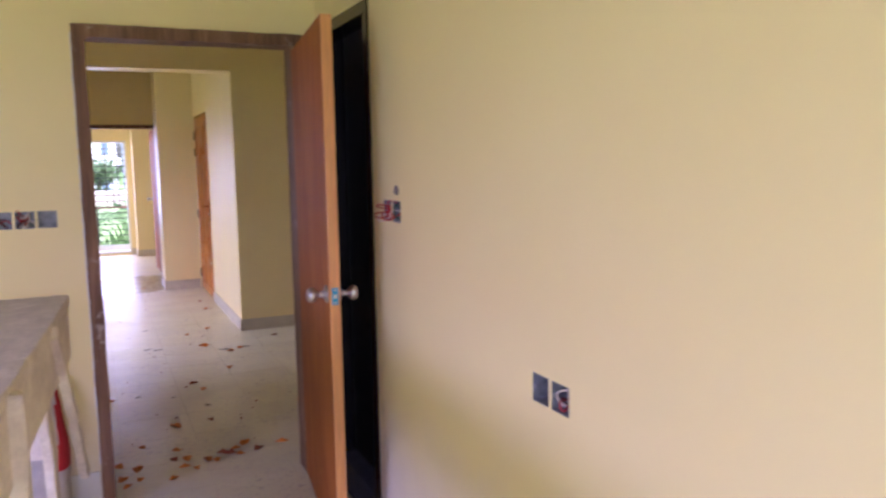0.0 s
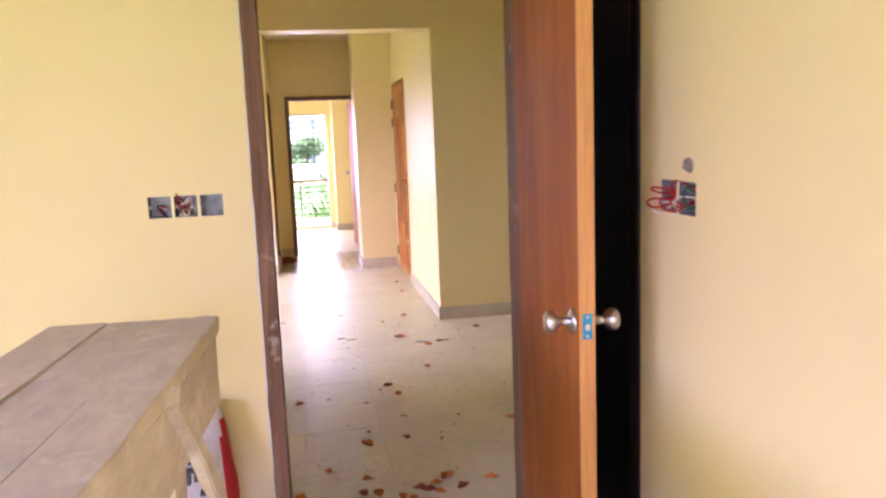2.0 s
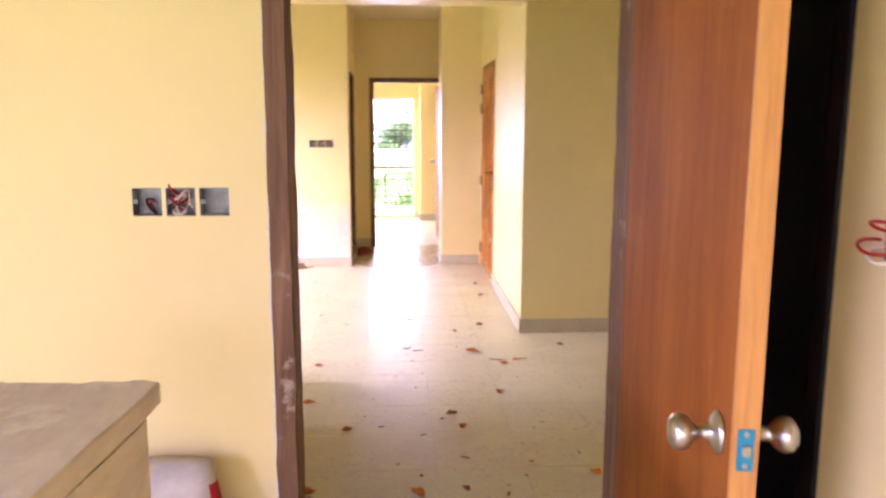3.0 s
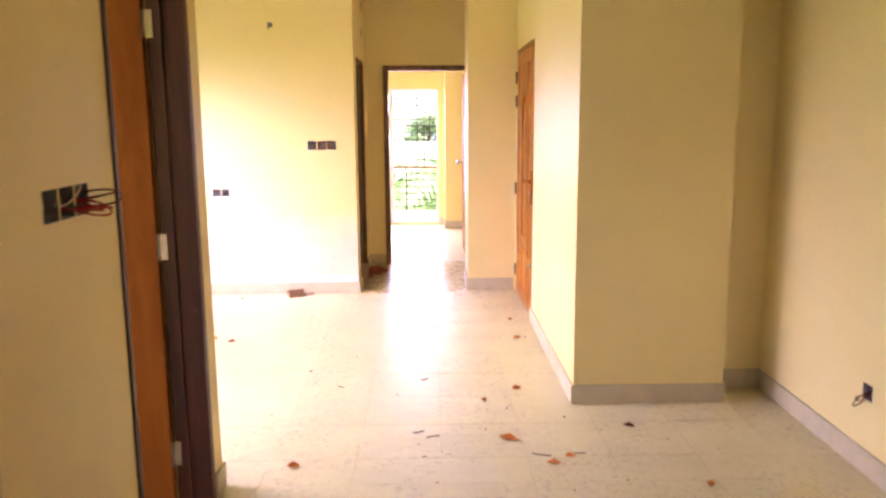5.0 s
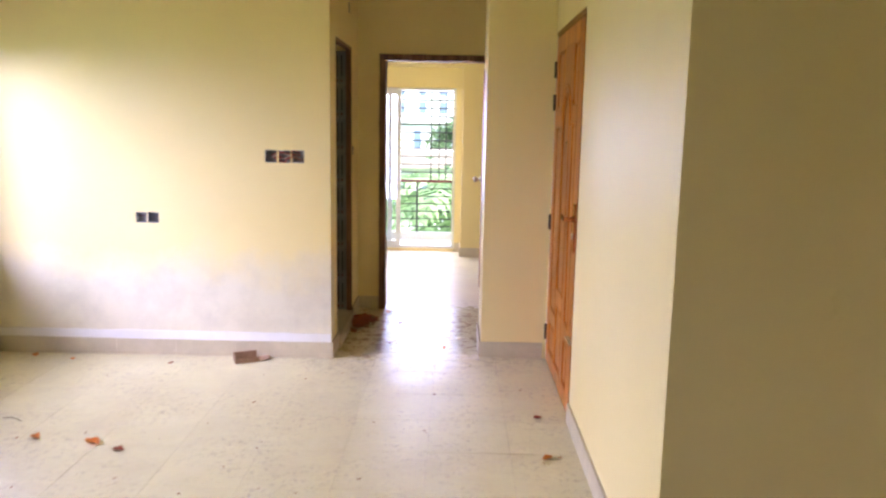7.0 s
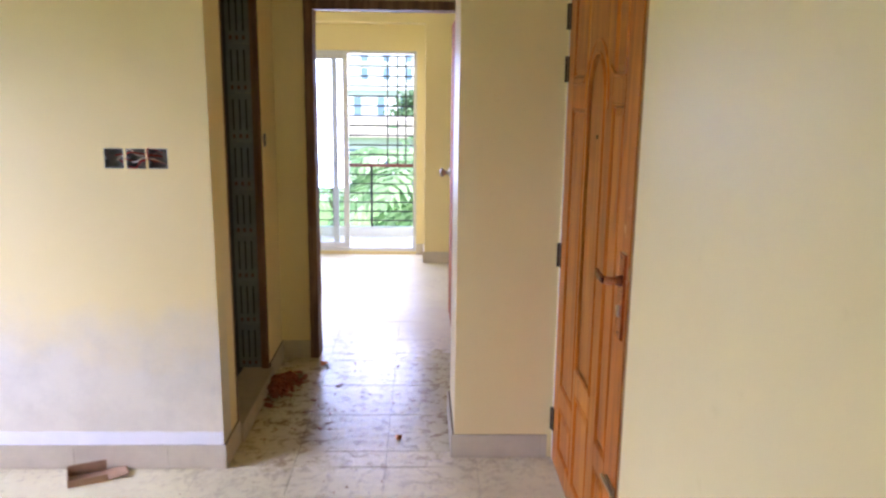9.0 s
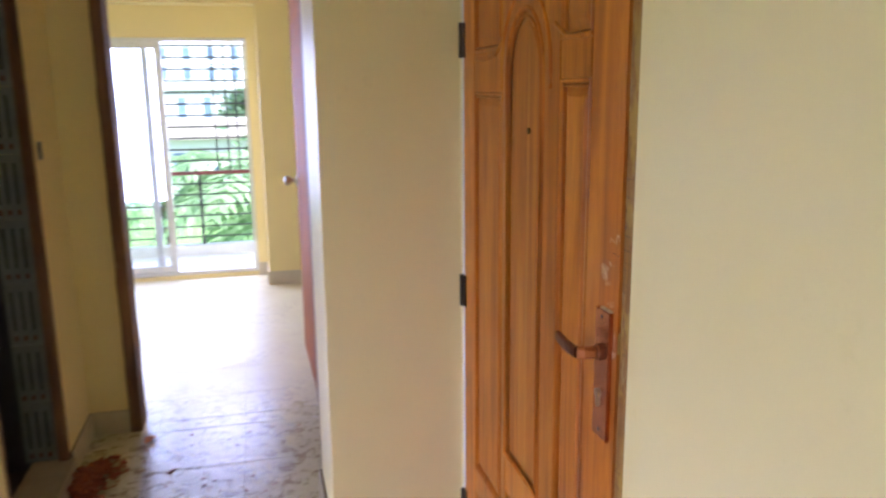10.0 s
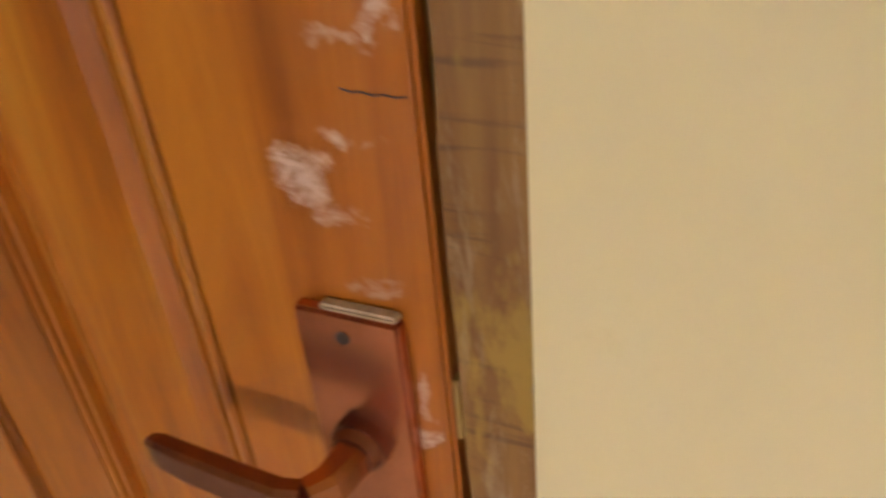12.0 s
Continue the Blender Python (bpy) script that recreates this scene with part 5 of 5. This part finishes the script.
# twigs, grit and plaster crumbs
bm = bmesh.new()
for i in range(260):
    if i < 90:
        x, y = lr.gauss(0.75, 0.30), lr.gauss(10.35, 0.42)
    else:
        x, y = lr.uniform(-1.9, 2.4), lr.uniform(3.8, 9.6)
    if not (0.30 < x < 1.2 and 9.9 < y < 11.0 or -1.9 < x < 1.6 and 6.2 < y < 9.6 or 0.1 < x < 2.6 and 3.8 < y < 6.8):
        continue
    s = lr.uniform(0.0012, 0.0035) if i % 12 else lr.uniform(0.004, 0.007)
    q = Euler((0, 0, lr.uniform(0, 6.3))).to_matrix().to_4x4()
    stretch = lr.uniform(1, 3.5)
    box(bm, -s * stretch, s * stretch, -s, s, 0, s * 0.7, m=Matrix.Translation((x, y, 0.0006)) @ q)
tagged(link_mesh("floor_grit", bm, RUBBLE), "brown crumbs and twigs strewn over the tiles", "litter", kind="stuff")
bm = bmesh.new()
for i in range(330):
    u, v = lr.gauss(0, 0.33), lr.gauss(0, 0.30)
    x, y = 0.325 + u * 0.14 + v * 0.05, 10.59 + v * 0.28
    if x < 0.285:
        continue
    h = max(0.0, 0.05 * (1 - (u * u + v * v) * 1.6)) * lr.random()
    s = lr.uniform(0.005, 0.013)
    q = Euler((lr.uniform(-0.6, 0.6), lr.uniform(-0.6, 0.6), lr.uniform(0, 6.3))).to_matrix().to_4x4()
    box(bm, -s * 1.6, s * 1.6, -s, s, -s * 0.4, s * 0.4, m=Matrix.Translation((x, y, h + s * 0.9)) @ q)
tagged(link_mesh("rubble_heap", bm, RUBBLE), "swept heap of brick-red crumbs and dry petals", "rubble", kind="stuff")

# small torn carton by the far hall wall
carton = thing("torn_carton", "small torn open brown cardboard carton on the floor", "carton", pose(-0.28, 9.61, 0.001, 0, 0, 24))
CA = pose(-0.28, 9.61, 0.001, 0, 0, 24)
part("tray", box(bmesh.new(), -0.075, 0.075, -0.05, 0.05, 0, 0.003, m=CA), CARD, carton)
for a in ((-0.075, 0.075, 0.047, 0.05, 0.003, 0.05), (-0.075, -0.072, -0.05, 0.047, 0.003, 0.045), (-0.072, 0.075, -0.05, -0.047, 0.003, 0.03)):
    part("side", box(bmesh.new(), *a, m=CA), CARD, carton)
part("flap", box(bmesh.new(), 0, 0.08, -0.05, 0.05, 0, 0.003, m=CA @ pose(0.0755, 0, 0.001, 0, -8, 0)), CARD, carton)

# ---- windows and balcony ----


def bar_frame(t, nm, axis, c0, c1, u0, u1, z0, z1, w, mat):
    for a, b, p, q in ((u0, u0 + w, z0, z1), (u1 - w, u1, z0, z1), (u0 + w, u1 - w, z0, z0 + w), (u0 + w, u1 - w, z1 - w, z1)):
        bm = bmesh.new()
        if axis == "y":
            box(bm, a, b, c0, c1, p, q, bevel=0.002)
        else:
            box(bm, c0, c1, a, b, p, q, bevel=0.002)
        part(nm, bm, mat, t)


slider = thing("sliding_balcony_door", "white aluminium sliding balcony door, half open", "sliding door", pose(0.17, 14.14, 0.03), kind="structure")
bar_frame(slider, "frame", "y", 14.098, 14.192, -0.748, 1.043, 0.032, 1.948, 0.028, ALU)
bar_frame(slider, "sash", "y", 14.105, 14.135, -0.60, 0.392, 0.061, 1.919, 0.052, ALU)
bar_frame(slider, "sash", "y", 14.148, 14.178, -0.719, 0.285, 0.061, 1.919, 0.052, ALU)
for y, a, b in ((14.118, -0.547, 0.339), (14.161, -0.666, 0.232)):
    p = part("pane", box(bmesh.new(), a, b, y, y + 0.005, 0.114, 1.866), GLASS, slider)
    p.visible_shadow = False
slab("balcony_floor", -1.6, 1.9, 14.21, 15.33, -0.15, -0.02, PARAPET, "pale balcony floor", "balcony")
slab("balcony_kerb", -1.6, 1.9, 15.15, 15.25, -0.02, 0.075, PARAPET, "white painted balcony kerb", "balcony")
rail = thing("balcony_railing", "steel balcony railing with maroon top rail", "railing", pose(0.2, 15.2, 0.075), kind="structure")
part("top_rail", box(bmesh.new(), -1.6, 1.9, 15.18, 15.22, 0.750, 0.785, bevel=0.008), MAROON_RAIL, rail)
for k in range(6):
    part("bar", cyl(bmesh.new(), (-1.6, 15.2, 0.150 + k * 0.103), (1.9, 15.2, 0.150 + k * 0.103), 0.0075, seg=8), BAR, rail)
for x in (-1.55, -0.5, 0.54, 1.6):
    part("post", box(bmesh.new(), x - 0.012, x + 0.012, 15.188, 15.212, 0.075, 0.755, bevel=0.002), BAR, rail)
grille = thing("balcony_grille", "thin steel security grille above the railing", "grille", pose(0.2, 15.2, 0.785), kind="structure")
for k in range(14):
    part("bar", cyl(bmesh.new(), (-1.6, 15.2, 0.885 + k * 0.106), (1.9, 15.2, 0.885 + k * 0.106), 0.009, seg=6), BAR, grille)
for x in (-1.4, -0.75, -0.28, 0.08, 0.72, 0.83, 0.92, 1.45):
    part("upright", cyl(bmesh.new(), (x, 15.193, 0.785), (x, 15.193, 2.40), 0.009, seg=6), BAR, grille)
slab("balcony_slab_over", -1.7, 2.0, 14.21, 15.33, 2.42, 2.60, PARAPET, "white concrete slab over the balcony", "balcony")



def hall_window(y0, y1):
    t = thing("hall_window", "white aluminium sliding window in the hall wall", "window", pose(-2.0, (y0 + y1) / 2, 0.70), kind="structure")
    mid = (y0 + y1) / 2
    bar_frame(t, "frame", "x", -2.06, -1.98, y0 + 0.002, y1 - 0.002, 0.702, 2.028, 0.028, ALU)
    bar_frame(t, "sash", "x", -2.015, -1.99, y0 + 0.03, mid + 0.04, 0.73, 2.0, 0.045, ALU)
    bar_frame(t, "sash", "x", -2.05, -2.025, mid - 0.01, y1 - 0.03, 0.73, 2.0, 0.045, ALU)
    for x, a, b in ((-2.004, y0 + 0.075, mid - 0.005), (-2.04, mid + 0.035, y1 - 0.075)):
        p = part("pane", box(bmesh.new(), x, x + 0.005, a, b, 0.775, 1.955), GLASS, t)
        p.visible_shadow = False


hall_window(8.0, 9.6)
# unseen window, added to brighten the hall
hall_window(6.35, 7.6)

# ---- outside ----
G0 = -6.5
tagged(link_mesh("ground", box(bmesh.new(), -400, 400, -300, 900, G0 - 0.5, G0), LAWN), "wide green lawn far below the balcony", "ground", kind="structure")


def tower(x, y, w, d, h, floors, cols, label):
    """A white apartment block: storeys, bands and window panes."""
    t = thing("apartment_building", label, "building", pose(x, y, G0), group="distant apartment blocks")
    part("wall", box(bmesh.new(), x - w / 2, x + w / 2, y - d / 2, y + d / 2, G0, G0 + h), FACADE, t)
    part("roof", box(bmesh.new(), x - w / 2 - 0.4, x + w / 2 + 0.4, y - d / 2 - 0.4, y + d / 2 + 0.4, G0 + h, G0 + h + 0.8), FACADE, t)
    fh = h / floors
    cw = w / cols
    for i in range(cols):
        for j in range(floors):
            bm = bmesh.new()
            a, z = x - w / 2 + i * cw + cw * 0.34, G0 + j * fh + fh * 0.15
            box(bm, a, a + cw * 0.32, y - d / 2 - 0.06, y - d / 2 + 0.05, z, z + fh * 0.66)
            part("window", bm, FACADE_PANE, t)
    for j in range(1, floors):
        part("band", box(bmesh.new(), x - w / 2 - 0.15, x + w / 2 + 0.15, y - d / 2 - 0.15, y - d / 2, G0 + j * fh - 0.12, G0 + j * fh + 0.12), FACADE, t)


tower(-5, 150, 19, 14, 46, 15, 5, "tall white apartment tower far away")
tower(-26, 165, 17, 14, 52, 17, 4, "tall white apartment tower far away")
tower(14, 175, 15, 14, 44, 14, 4, "tall pale apartment tower far away")
tower(-50, 150, 16, 14, 40, 13, 4, "tall white apartment tower far away")
tower(-7, 95, 20, 9, 8.0, 2, 8, "low white house beyond the trees")
tower(15, 92, 17, 9, 7.6, 2, 6, "low white house beyond the trees")

for x, y, w, d, h in ((-3, 66, 15, 6, 5.9), (14, 68, 14, 6, 5.6)):
    shed = thing("tin_roof_house", "single-storey house with rusty tin roof", "house", pose(x, y, G0))
    part("wall", box(bmesh.new(), x - w / 2, x + w / 2, y - d / 2, y + d / 2, G0, G0 + h - 1.2), FACADE, shed)
    bm = bmesh.new()
    extrude(bm, [(x - w / 2 - 0.6, G0 + h - 1.2), (x + w / 2 + 0.6, G0 + h - 1.2), (x + w / 2 - 1, G0 + h), (x - w / 2 + 1, G0 + h)], y - d / 2 - 0.7, y + d / 2 + 0.7, "y")
    part("roof", bm, ROOF_TIN, shed)
    for i in range(5):
        part("window", box(bmesh.new(), x - w / 2 + 1 + i * (w - 2) / 5, x - w / 2 + 2.2 + i * (w - 2) / 5, y - d / 2 - 0.05, y - d / 2 + 0.05, G0 + 2.2, G0 + 3.8), FACADE_PANE, shed)


def palm(x, y, height, seed, n_fronds=26, length=2.9):
    """A palm: ringed trunk and arching fronds with many drooping leaflets."""
    r = random.Random(seed)
    t = thing("palm_tree", "broad green palm tree below the balcony", "palm", pose(x, y, G0), group="palms beside the lawn")
    pts = [(x + 0.25 * math.sin(k * 2.2), y, G0 + height * k) for k in [i / 10 for i in range(11)]]
    part("trunk", tube(bmesh.new(), pts, 0.16, 10), BARK, t)
    bm = bmesh.new()
    top = Vector(pts[-1])
    for f in range(n_fronds):
        az = f * 2.39996 + r.uniform(-0.2, 0.2)
        lift = 1.25 - 1.5 * (f / n_fronds) + r.uniform(-0.1, 0.1)
        L = length * r.uniform(0.8, 1.1)
        d = Vector((math.cos(az), math.sin(az), 0))
        side = Vector((-math.sin(az), math.cos(az), 0))
        prev = None
        m = 15
        for i in range(m + 1):
            k = i / m
            p = top + d * L * (k * math.cos(lift * 0.6) + 0.1 * k) + Vector((0, 0, L * (math.sin(lift) * k - 0.85 * k * k)))
            if prev is not None:
                w = 0.02 * (1 - k) + 0.006
                bm.faces.new([bm.verts.new(q) for q in (prev - side * w, prev + side * w, p + side * w * 0.8, p - side * w * 0.8)])
                if i > 2:
                    ll = L * 0.30 * math.sin(math.pi * (0.12 + 0.80 * k)) * r.uniform(0.8, 1.15)
                    fw = (p - prev).normalized()
                    for s in (-1, 1):
                        a = p
                        mid = p + side * s * ll * 0.55 + fw * ll * 0.35 + Vector((0, 0, 0.02 - ll * 0.10))
                        end = p + side * s * ll * 0.85 + fw * ll * 0.62 + Vector((0, 0, -ll * (0.40 + 0.25 * r.random())))
                        u = fw * 0.075
                        va, vb, vc, vd, ve = (bm.verts.new(q) for q in (a - u * 0.5, a + u * 0.5, mid + u, mid - u, end))
                        bm.faces.new((va, vb, vc, vd))
                        bm.faces.new((vd, vc, ve))
            prev = p
    part("crown", bm, FROND, t)


palm(1.15, 20.5, 6.5, 3, 24, 2.2)
palm(3.2, 24.0, 6.6, 8, 24, 2.4)
palm(-1.9, 31.0, 5.6, 5, 22, 2.4)
palm(-6.5, 33.0, 5.0, 9, 24, 2.8)


def tree(x, y, height, spread, seed, n=2600, size=0.34):
    """A broad tree: tapered trunk, limbs, and a crown of many leaf clumps with gaps."""
    r = random.Random(seed)
    t = thing("tree", "broad leafy green tree in the distance", "tree", pose(x, y, G0), group="trees beyond the lawn")
    bm = bmesh.new()
    base = Vector((x, y, G0))
    fork = base + Vector((0, 0, height * 0.42))
    cyl(bm, base, fork, 0.035 * height, 0.022 * height, 10)
    tips = []
    for i in range(9):
        a = i * 2.4 + r.uniform(-0.3, 0.3)
        tip = fork + Vector((math.cos(a) * spread * r.uniform(0.35, 0.8), math.sin(a) * spread * r.uniform(0.35, 0.8), height * r.uniform(0.18, 0.5)))
        cyl(bm, fork, tip, 0.016 * height, 0.005 * height, 7)
        tips.append(tip)
    part("trunk", bm, BARK, t)
    bm = bmesh.new()
    for i in range(n):
        c = r.choice(tips)
        p = c + Vector((r.gauss(0, 1), r.gauss(0, 1), r.gauss(0, 0.6))) * spread * 0.22
        q = Euler((r.uniform(-1, 1), r.uniform(-1, 1), r.uniform(0, 6.3))).to_matrix()
        s = size * r.uniform(0.6, 1.4)
        bm.faces.new([bm.verts.new(p + q @ Vector(v)) for v in ((-s, 0, 0), (0, -s * 0.5, 0.06), (s, 0, 0), (0, s * 0.5, 0.06))])
    part("crown", bm, FOLIAGE, t)


tree(0.4, 74, 8.5, 2.4, 31, 1700, 0.22)
tree(13, 60, 8.5, 4.5, 32)
tree(-10, 54, 5.6, 4.0, 33)
tree(-20, 62, 8.0, 5.0, 34)
tree(4, 52, 5.4, 3.6, 35)
tree(26, 66, 10, 5, 36)
